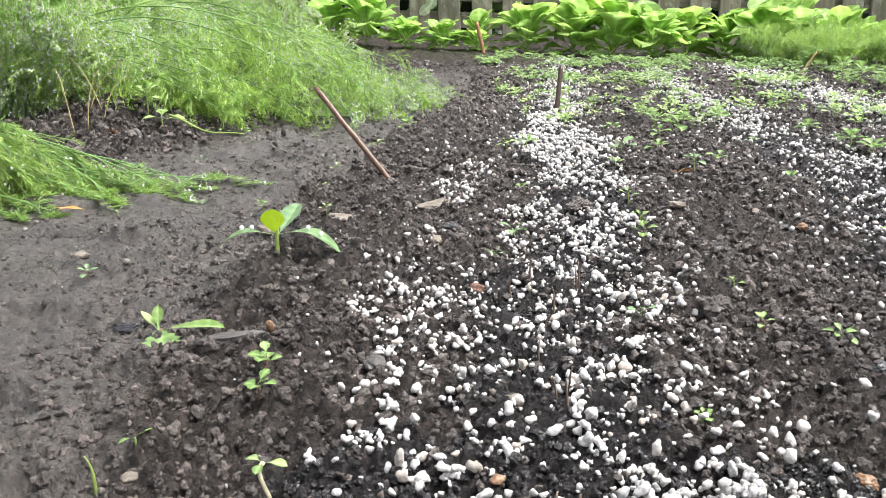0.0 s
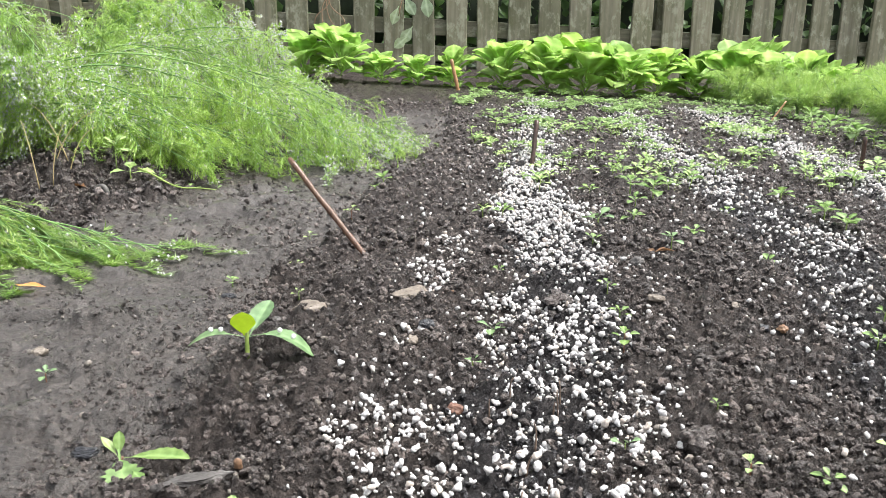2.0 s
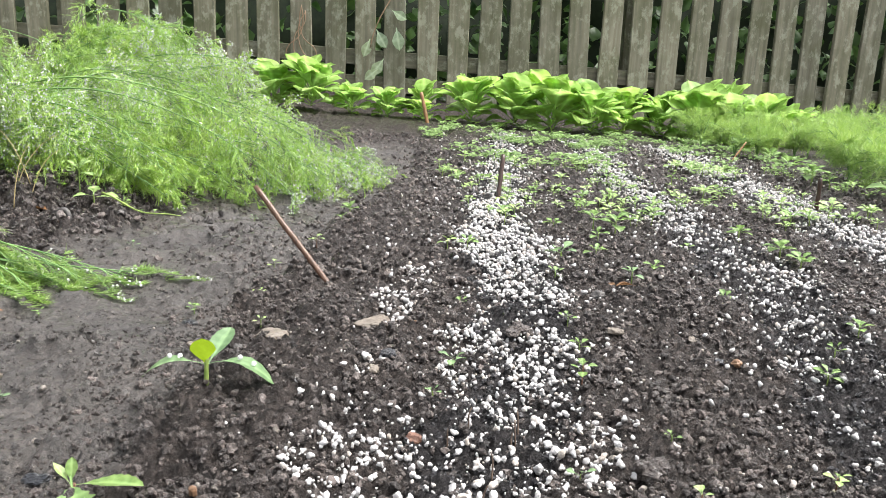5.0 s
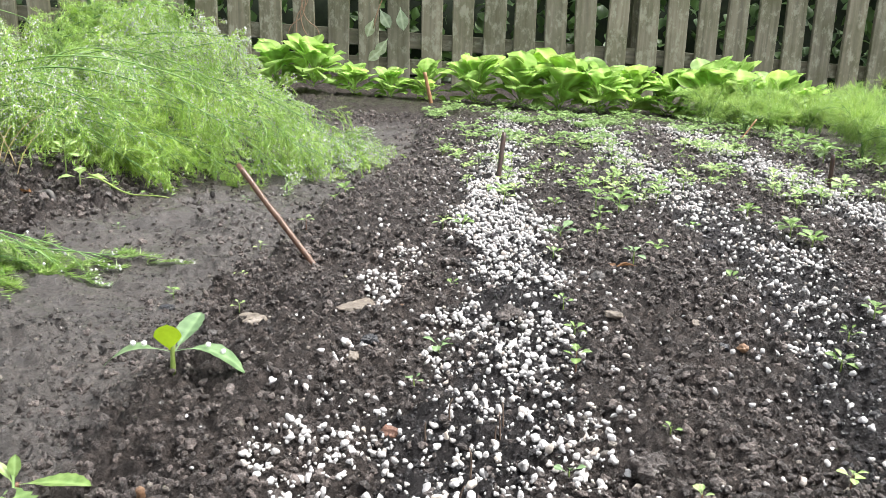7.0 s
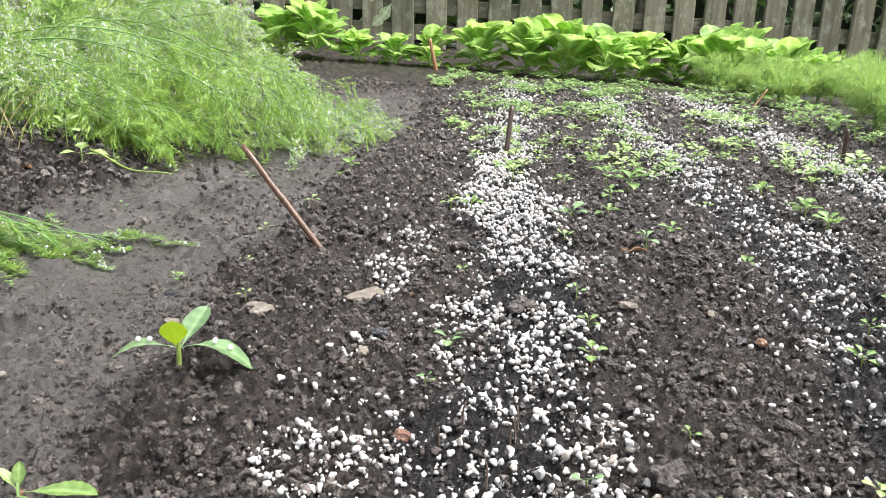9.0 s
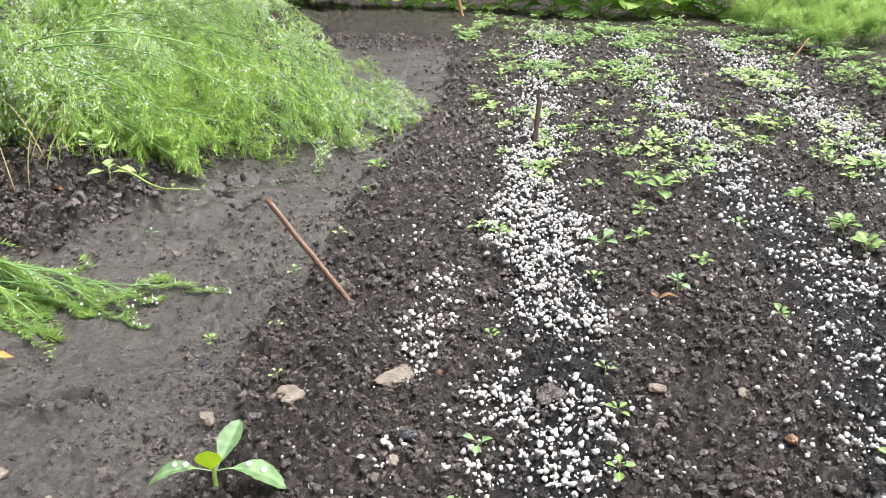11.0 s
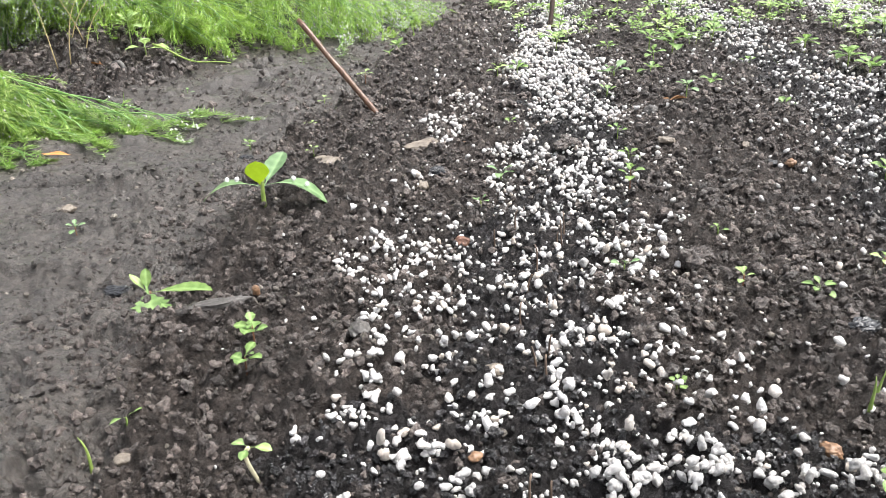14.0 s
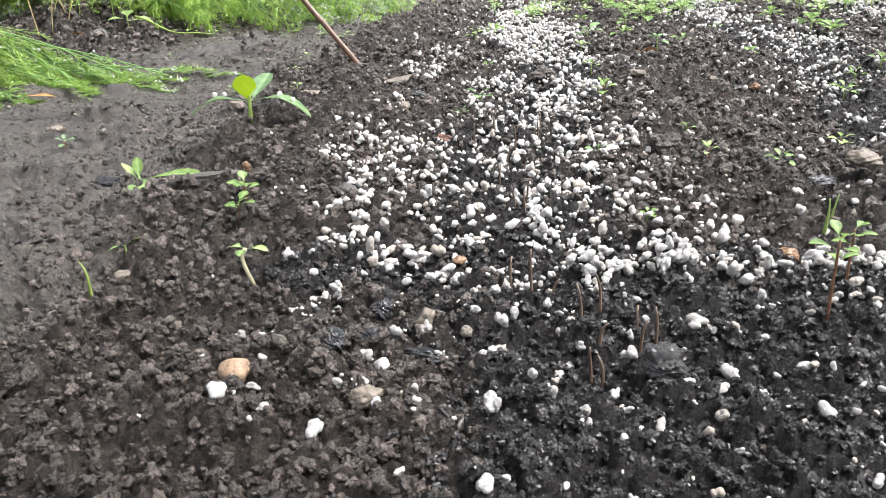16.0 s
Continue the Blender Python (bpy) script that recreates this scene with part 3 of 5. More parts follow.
BALLS = {k: ball(k) for k in (1, 2, 3, 4)}
BALLS[0] = (np.array([(1, 0, 0), (-1, 0, 0), (0, 1, 0), (0, -1, 0), (0, 0, 1), (0, 0, -1)], float),
            np.array([(0, 2, 4), (2, 1, 4), (1, 3, 4), (3, 0, 4), (2, 0, 5), (1, 2, 5), (3, 1, 5), (0, 3, 5)]))


def by_size(x, y, r, sink):
    """Groups of grains, with finer shapes for those that are larger or lie nearer."""
    wide, out = r / np.hypot(x, y), []
    for sub, lo, hi in ((0, 0, 0.0020), (1, 0.0020, 0.0040), (2, 0.0040, 0.0125), (3, 0.0125, 9)):
        pick = (wide >= lo) & (wide < hi)
        if pick.any():
            out.append((x[pick], y[pick], r[pick] * (1.1 if sub < 2 else 1.0), sub, sink))
    return out


def popped(subdivisions, rng):
    """A puffed grain: a few lobes grown together."""
    v, f = BALLS[subdivisions]
    r = np.full(len(v), 0.42)
    for _ in range(rng.integers(4, 9)):
        c = rng.normal(size=3)
        c *= 0.5 * rng.uniform(0.75, 1.3) / np.linalg.norm(c)
        rad = rng.uniform(0.30, 0.56)
        b = v @ c
        disc = b * b - (c @ c - rad * rad)
        r = np.maximum(r, np.where(disc > 0, b + np.sqrt(np.maximum(disc, 0)), 0))
    v = v * r[:, None] * (1 + 0.06 * rng.normal(size=(len(v), 1)))
    return v * rng.uniform(0.7, 1.25, 3), f


def clotted(subdivisions, rng, rough=0.22):
    """A crumb of soil or a stone: uneven, angular."""
    v, f = BALLS[subdivisions]
    r = np.ones(len(v))
    for _ in range(6):
        c = rng.normal(size=3)
        c /= np.linalg.norm(c)
        r = np.minimum(r, rng.uniform(0.62, 0.95) / np.maximum(v @ c, 0.3))
    for k in range(5):
        c = rng.normal(size=3) * (2 + k)
        r *= 1 + rough * 0.35 * np.sin(v @ c * 1.7 + rng.uniform(0, 6))
    r *= 1 + rough * 0.30 * rng.normal(size=len(v))
    return v * r[:, None] * rng.uniform(0.7, 1.15, 3), f


def aggregate(subdivisions, rng):
    """A crumb of earth: many small lumps stuck together."""
    v, f = BALLS[subdivisions]
    r = np.full(len(v), 0.5)
    for _ in range(rng.integers(7, 12)):
        c = rng.normal(size=3)
        c *= 0.52 * rng.uniform(0.7, 1.2) / np.linalg.norm(c)
        rad = rng.uniform(0.26, 0.5)
        b = v @ c
        disc = b * b - (c @ c - rad * rad)
        r = np.maximum(r, np.where(disc > 0, b + np.sqrt(np.maximum(disc, 0)), 0))
    for k in range(4):
        r *= 1 + 0.07 * np.sin(v @ (rng.normal(size=3) * (4 + 2 * k)) + rng.uniform(0, 6))
    r *= 1 + (0.13 if subdivisions < 4 else 0.03) * rng.normal(size=len(v))
    return v * r[:, None] * rng.uniform(0.7, 1.1, 3), f


def spins(n, rng):
    q = rng.normal(size=(n, 4))
    q /= np.linalg.norm(q, axis=1)[:, None]
    w, x, y, z = q.T
    return np.stack([np.stack([1 - 2 * (y * y + z * z), 2 * (x * y - z * w), 2 * (x * z + y * w)], -1),
                     np.stack([2 * (x * y + z * w), 1 - 2 * (x * x + z * z), 2 * (y * z - x * w)], -1),
                     np.stack([2 * (x * z - y * w), 2 * (y * z + x * w), 1 - 2 * (x * x + y * y)], -1)], 1)


def strewn(shape, groups, rng, kinds=10):
    """Joins many grains: groups of (x, y, radius, subdivisions, sink)."""
    vs, fs, total = [], [], 0
    for x, y, r, sub, sink in groups:
        z = land(x, y) + r * sink
        turn = spins(len(x), rng)
        which = rng.integers(0, kinds, len(x))
        for k in range(kinds):
            v, f = shape(sub, rng)
            idx = np.nonzero(which == k)[0]
            if not len(idx):
                continue
            w = np.einsum("nij,vj->nvi", turn[idx], v) * r[idx, None, None] + np.stack([x, y, z], -1)[idx, None]
            vs.append(w.reshape(-1, 3))
            fs.append((f[None] + (np.arange(len(idx)) * len(v))[:, None, None] + total).reshape(-1, 3))
            total += len(idx) * len(v)
    return np.concatenate(vs), np.concatenate(fs)


# heaps of perlite: x, y and the half widths of each
FAR_HEAPS = (
    (0.126, 0.941, 0.035, 0.055), (0.105, 0.853, 0.025, 0.038), (0.159, 0.877, 0.025, 0.050), (0.126, 0.793, 0.034, 0.037),
    (0.122, 0.727, 0.030, 0.028), (0.115, 0.672, 0.024, 0.027), (0.147, 0.669, 0.017, 0.027), (0.074, 0.591, 0.008, 0.024),
    (0.055, 0.549, 0.016, 0.018), (0.077, 0.538, 0.014, 0.020), (0.106, 0.540, 0.018, 0.022), (0.119, 0.515, 0.016, 0.015),
    (0.085, 0.496, 0.021, 0.021), (0.099, 0.475, 0.017, 0.013), 
)
SIDE_HEAPS = (
    (0.389, 0.769, 0.038, 0.031), (0.361, 0.704, 0.032, 0.020), (0.323, 0.602, 0.018, 0.034), (0.274, 0.502, 0.015, 0.013),
    (0.029, 0.722, 0.015, 0.033), (0.016, 0.665, 0.020, 0.023), (0.014, 0.621, 0.014, 0.021), (0.007, 0.586, 0.009, 0.014), (-0.009, 0.500, 0.006, 0.012),
)
MIDDLE_HEAPS = (
    (0.046, 0.482, 0.010, 0.016), (0.089, 0.448, 0.020, 0.013), (0.056, 0.422, 0.014, 0.012), (0.098, 0.420, 0.019, 0.012),
    (0.116, 0.404, 0.015, 0.011), (-0.022, 0.392, 0.012, 0.008), (-0.009, 0.374, 0.016, 0.012), (0.010, 0.390, 0.010, 0.014),
    (0.054, 0.376, 0.014, 0.013), (0.097, 0.382, 0.022, 0.013), (0.067, 0.354, 0.014, 0.010), (-0.041, 0.377, 0.006, 0.014),
    (-0.021, 0.352, 0.012, 0.020), (-0.029, 0.321, 0.008, 0.009), (0.003, 0.341, 0.009, 0.012), (0.040, 0.336, 0.012, 0.020),
    (0.092, 0.345, 0.012, 0.012), (0.052, 0.285, 0.009, 0.008), (0.066, 0.298, 0.015, 0.010), (0.049, 0.254, 0.008, 0.012),
    (0.067, 0.255, 0.009, 0.009), (0.080, 0.318, 0.010, 0.008),
)
NEAR_HEAPS = (
    (-0.021, 0.269, 0.003, 0.005), (-0.030, 0.247, 0.003, 0.006), (-0.014, 0.225, 0.009, 0.005), (0.005, 0.231, 0.010, 0.005),
    (0.019, 0.239, 0.004, 0.007), (0.026, 0.244, 0.003, 0.006), (-0.028, 0.198, 0.007, 0.006), (0.007, 0.208, 0.005, 0.006),
    (0.021, 0.203, 0.004, 0.005), (0.033, 0.207, 0.007, 0.006), (0.058, 0.208, 0.008, 0.012), (0.073, 0.212, 0.006, 0.007),
    (0.085, 0.213, 0.010, 0.007), (0.099, 0.214, 0.005, 0.004), (0.107, 0.200, 0.009, 0.005), (0.056, 0.192, 0.005, 0.005),
    (0.043, 0.177, 0.008, 0.004), (0.106, 0.177, 0.003, 0.003), (0.139, 0.207, 0.010, 0.008), (0.127, 0.175, 0.005, 0.005),
    (0.050, 0.232, 0.006, 0.006),
)
# the largest single grains near the end of the bed: x, y, radius
LARGE_GRAINS = (
    (-0.051, 0.175, 0.0022), (-0.038, 0.177, 0.0019), (-0.043, 0.151, 0.0020), (-0.013, 0.153, 0.0022), (-0.008, 0.147, 0.0026),
    (-0.014, 0.174, 0.0020), (-0.041, 0.142, 0.0017), (-0.048, 0.134, 0.0031), (-0.003, 0.136, 0.0016), (-0.023, 0.120, 0.0032),
    (-0.009, 0.126, 0.0018), (0.003, 0.166, 0.0024), (0.024, 0.165, 0.0026), (0.022, 0.155, 0.0024), (0.017, 0.172, 0.0018),
    (0.033, 0.132, 0.0021), (0.036, 0.142, 0.0016), (0.017, 0.124, 0.0028), (0.040, 0.127, 0.0024), (0.055, 0.146, 0.0031),
    (0.058, 0.158, 0.0018), (0.076, 0.158, 0.0034), (0.082, 0.165, 0.0019), (0.087, 0.159, 0.0019), (0.080, 0.143, 0.0027),
    (0.094, 0.156, 0.0018), (0.098, 0.141, 0.0021), (0.055, 0.119, 0.0026), (0.069, 0.119, 0.0021), (0.092, 0.117, 0.0026),
    (0.113, 0.154, 0.0018), (0.050, 0.128, 0.0014),
)


def perlite_density(x, y):
    """How thickly the perlite lies, from 0 to 1."""
    d = np.zeros(np.shape(x))
    jx, jy = x + 0.006 * vnoise(x * 70, y * 60, 41), y + 0.008 * vnoise(x * 60, y * 55, 42) + 0.008 * (1 - smooth(0.3, 0.6, y))
    for heaps, full in ((FAR_HEAPS, 0.85), (SIDE_HEAPS, 0.42), (MIDDLE_HEAPS, 0.7), (NEAR_HEAPS, 1.0)):
        for cx, cy, rx, ry in heaps:
            q = ((jx - cx) / (rx * 1.12)) ** 2 + ((jy - cy) / (ry * 1.15)) ** 2
            d = np.maximum(d, full * np.exp(-0.9 * q ** 1.5))
    clump = smooth(0.25, 0.62, 0.5 + 0.5 * vnoise(x * 55, y * 40, 43) + 0.3 * vnoise(x * 130, y * 110, 44))
    for k, wide, full in ((0, 0.035, 0.9), (1, 0.037, 0.65), (2, 0.041, 0.95)):
        q = row_distance(x, y, k)
        distant = smooth(0.9, 1.05, y) if k == 0 else 0.25 + 0.75 * smooth(0.75, 1.1, y)
        d = np.maximum(d, full * distant * np.exp(-(q / wide) ** 2 * 1.1) * clump)
        d = np.maximum(d, 0.10 * np.exp(-(q / (wide * 1.9)) ** 2))
    halo = smooth(0.20, 0.24, y) * (1 - smooth(0.40, 0.46, y)) * smooth(-0.05, -0.02, x) * (1 - smooth(0.11, 0.14, x))
    d = np.maximum(d, 0.155 * halo)
    d = np.maximum(d, 0.065 * (1 - smooth(0.19, 0.22, y)) * smooth(-0.05, 0.01, x))
    d = np.maximum(d, 0.013 * (x > along(BED_EDGE, y) + 0.05))
    return d * (1 - path_share(x, y))


def scatter(n, x0, x1, y0, y1, rng, wanted):
    x, y = rng.uniform(x0, x1, n), rng.uniform(y0, y1, n)
    keep = rng.random(n) < wanted(x, y)
    return x[keep], y[keep]


def sizes(n, rng, lo, hi, power=1.6):
    return lo * (hi / lo) ** (rng.random(n) ** power)


def build_perlite():
    rng = np.random.default_rng(3)
    xs, ys, rs = ([np.array([g[k] for g in LARGE_GRAINS]) - (0.004 if k == 1 else 0)] for k in range(3))
    for x0, x1, y0, y1, per, lo, hi in (
        (-0.12, 0.16, 0.07, 0.19, 150000, 0.0006, 0.0023), (-0.12, 0.20, 0.19, 0.30, 160000, 0.0009, 0.0030), (-0.12, 0.28, 0.30, 0.46, 135000, 0.0007, 0.0030),
        (-0.12, 0.46, 0.46, 0.75, 135000, 0.0009, 0.0035), (-0.05, 0.75, 0.75, 1.5, 70000, 0.0016, 0.0040), (0.05, 1.0, 1.5, 2.6, 26000, 0.0024, 0.0052)):
        x, y = scatter(int(per * (x1 - x0) * (y1 - y0)), x0, x1, y0, y1, rng, perlite_density)
        xs.append(x), ys.append(y), rs.append(sizes(len(x), rng, lo, hi, 1.15))
    x, y, r = (np.concatenate(q) for q in (xs, ys, rs))
    heap = smooth(0.5, 0.9, perlite_density(x, y)) * (rng.random(len(x)) < 0.35)
    up = 0.6 + 0.9 * heap + np.where(y < 0.75, 0.0013, 0.0030) / r
    up[: len(LARGE_GRAINS)] = 0.8
    spill = thing("perlite_spill", (0, 0, 0), "loose white perlite grains spilled along the sown rows", "perlite")
    shapes = [triangles("grain", *popped(3, rng), PERLITE) for _ in range(10)]
    near = np.nonzero((y < 0.25) & (r > 0.00115))[0]
    near = near[np.argsort(y[near] - 12 * r[near])][:290]
    single_one = np.zeros(len(x), bool)
    single_one[near] = True
    for i in near:
        z = float(land(x[i:i + 1], y[i:i + 1])[0]) + r[i] * up[i] + 0.0006
        part("grain", shapes[int(rng.integers(0, 10))], PERLITE, spill, "", pose(x[i], y[i], z, *rng.uniform(0, 360, 3)) @ Matrix.Scale(float(r[i]) * 1.0, 4))
    groups = []
    for y0, y1, sub in ((0, 0.46, 2), (0.46, 9, 1)):
        pick = ~single_one & (y >= y0) & (y < y1)
        groups.append((x[pick], y[pick], r[pick] * 0.95, sub, up[pick]))
    v, f = strewn(popped, groups, rng, 14)
    tagged(part("fine_perlite", triangles("fine_perlite", v, f, PERLITE), PERLITE, spill), kind="stuff")


build_perlite()


def build_grains():
    rng = np.random.default_rng(3)

    def bare(x, y):
        return np.where(path_share(x, y) > 0.5, 0.05 + 0.25 * smooth(0.2, 0.6, vnoise(x * 20, y * 20, 51)) + 0.5 * np.exp(-((x - along(BED_EDGE, y)) / 0.04) ** 2), 0.55 + 0.45 * smooth(-0.35, 0.25, vnoise(x * 15, y * 12, 52))) * (1 - compost_share(x, y) * 0.999)

    def black(x, y):
        return 0.62 * compost_share(x, y)

    for name, mat, want, label in (("soil_crumbs", CRUMB, bare, "loose wet brown soil crumbs on the bed"), ("compost_crumbs", COMPOST, black, "black compost crumbs in the sown rows")):
        groups = []
        for x0, x1, y0, y1, per, lo, hi in (
            (-0.14, 0.16, 0.07, 0.22, 330000, 0.0010, 0.0028), (-0.20, 0.27, 0.22, 0.40, 140000, 0.0008, 0.0035), (-0.20, 0.46, 0.40, 0.70, 90000, 0.0010, 0.0041),
            (-0.20, 0.70, 0.70, 1.2, 34000, 0.0018, 0.0052), (-0.66, -0.20, 0.82, 1.35, 26000, 0.0018, 0.0070), (-0.30, 1.0, 1.2, 2.3, 9000, 0.0030, 0.0080)):
            x, y = scatter(int(per * (x1 - x0) * (y1 - y0)), x0, x1, y0, y1, rng, want)
            groups += by_size(x, y, sizes(len(x), rng, lo, hi * (1.0 if name == "soil_crumbs" else 0.85), 1.7), 0.2)
        v, f = strewn(lambda s, r: clotted(s, r, 0.3) if s < 1 else aggregate(s, r), groups, rng, 14)
        tagged(new(name, triangles(name, v, f, mat, False)), label, "soil", kind="stuff")

    # grit bedded in the trodden path
    groups = []
    for x0, x1, y0, y1, per, lo, hi in ((-0.30, -0.08, 0.18, 0.45, 90000, 0.0005, 0.0014), (-0.50, -0.05, 0.45, 0.80, 48000, 0.0008, 0.0021), (-0.50, 0.05, 0.80, 1.5, 14000, 0.0012, 0.0034)):
        x, y = scatter(int(per * (x1 - x0) * (y1 - y0)), x0, x1, y0, y1, rng, lambda x, y: path_share(x, y) * (0.25 + 0.75 * smooth(-0.3, 0.4, vnoise(x * 28, y * 34, 55))))
        groups += by_size(x, y, sizes(len(x), rng, lo, hi, 2.2), -0.1)
    v, f = strewn(lambda s, r: clotted(s, r, 0.35), groups, rng, 12)
    tagged(new("path_grit", triangles("path_grit", v, f, SILT, False)), "fine wet grit bedded in the trodden path", "grit", kind="stuff")

    # dark flakes of mud along the cracks of the path
    groups = []
    for x0, x1, y0, y1, per, lo, hi in ((-0.30, -0.08, 0.18, 0.45, 60000, 0.0006, 0.0026), (-0.50, -0.05, 0.45, 0.85, 34000, 0.0009, 0.0034), (-0.50, 0.05, 0.85, 1.5, 9000, 0.0016, 0.0055)):
        x, y = scatter(int(per * (x1 - x0) * (y1 - y0)), x0, x1, y0, y1, rng, lambda x, y: path_share(x, y) * (0.08 + 1.0 * np.exp(-((x - along(BED_EDGE, y)) / 0.08) ** 2) * smooth(0.0, 0.4, vnoise(x * 24, y * 36, 59)) + 0.2 * smooth(0.2, 0.5, vnoise(x * 24, y * 30, 58)) + np.exp(-(path_crack(x, y) / 0.13) ** 2) * smooth(-0.1, 0.4, vnoise(x * 7, y * 7, 57)) + 1.2 * sum(np.exp(-(line_distance(x, y, c) / 0.011) ** 2) for c in CRACKS)))
        groups += by_size(x, y, sizes(len(x), rng, lo, hi, 2.0), -0.25)
    v, f = strewn(lambda s, r: clotted(s, r, 0.25) if s < 2 else aggregate(s, r), groups, rng, 12)
    tagged(new("mud_flakes", triangles("mud_flakes", v, f, MUD, False)), "dark broken flakes of mud along the path's cracks", "soil", kind="stuff")

    # small light gravel
    x, y = scatter(3000, -0.5, 0.6, 0.14, 1.4, rng, lambda x, y: 1 - compost_share(x, y))
    v, f = strewn(lambda s, r: clotted(s, r, 0.2), [(x, y, sizes(len(x), rng, 0.0007, 0.0026, 1.8), 1, 0.6)], rng, 12)
    tagged(new("fine_gravel", triangles("fine_gravel", v, f, GRIT)), "small light stones scattered on the wet soil", "gravel", kind="stuff")

    # larger clods along the edge of the bed and on the mound
    groups = []
    x, y = scatter(2600, -0.2, 0.5, 0.1, 1.4, rng, lambda x, y: np.where(path_share(x, y) > 0.3, 0.0, 0.08 + 0.35 * np.exp(-((x - along(BED_EDGE, y) - 0.02) / 0.03) ** 2)))
    r = sizes(len(x), rng, 0.0025, 0.0065, 2.6) * (0.6 + 0.4 * smooth(0.25, 0.45, y))
    for close, sub in ((True, 3), (False, 2)):
        pick = (y < 0.38) == close
        groups.append((x[pick], y[pick], r[pick], sub, 0.0))
    x, y = scatter(2200, -0.66, -0.27, 0.82, 1.4, rng, lambda x, y: (1 - path_share(x, y)) * 0.7)
    groups.append((x, y, sizes(len(x), rng, 0.0025, 0.010, 2.4), 2, 0.1))
    v, f = strewn(aggregate, groups, rng, 12)
    tagged(new("soil_clods", triangles("soil_clods", v, f, MUD, False)), "rough wet clods of dark soil along the bed", "soil", kind="stuff")


build_grains()


# ---- stones and bits ----
def stone(name, mat, x, y, a, b, c, seed, label, category="stone", group="", turn=0.0, sink=0.12, sub=3, rough=0.12):
    rng = np.random.default_rng(seed)
    v, f = aggregate(4, rng) if "clod" in name else clotted(sub, rng, 0.05) if mat is WARM_STONE else clotted(4 if a > 0.008 else sub, rng, rough)
    if "flat" in name or "slate" in name:
        v = np.stack([v[:, 0], v[:, 1], np.clip(v[:, 2], -0.42, 0.42 + 0.12 * v[:, 0]) + 0.05 * vnoise(v[:, 0] * 3, v[:, 1] * 3, seed)], -1)
    v = v / np.abs(v).max(0) * (a / 2, b / 2, c / 2)
    if "clod" in name:
        v = v * (1 + 0.035 * rng.normal(size=(len(v), 1)))
    me = triangles(name, v, f, mat, "char" not in name and "clod" not in name)
    at = on_land(x, y, c * (0.5 - sink - (0.15 if "flat" in name else 0)))
    return single(name, me, mat, at, label, category, group, (0, 0, turn))


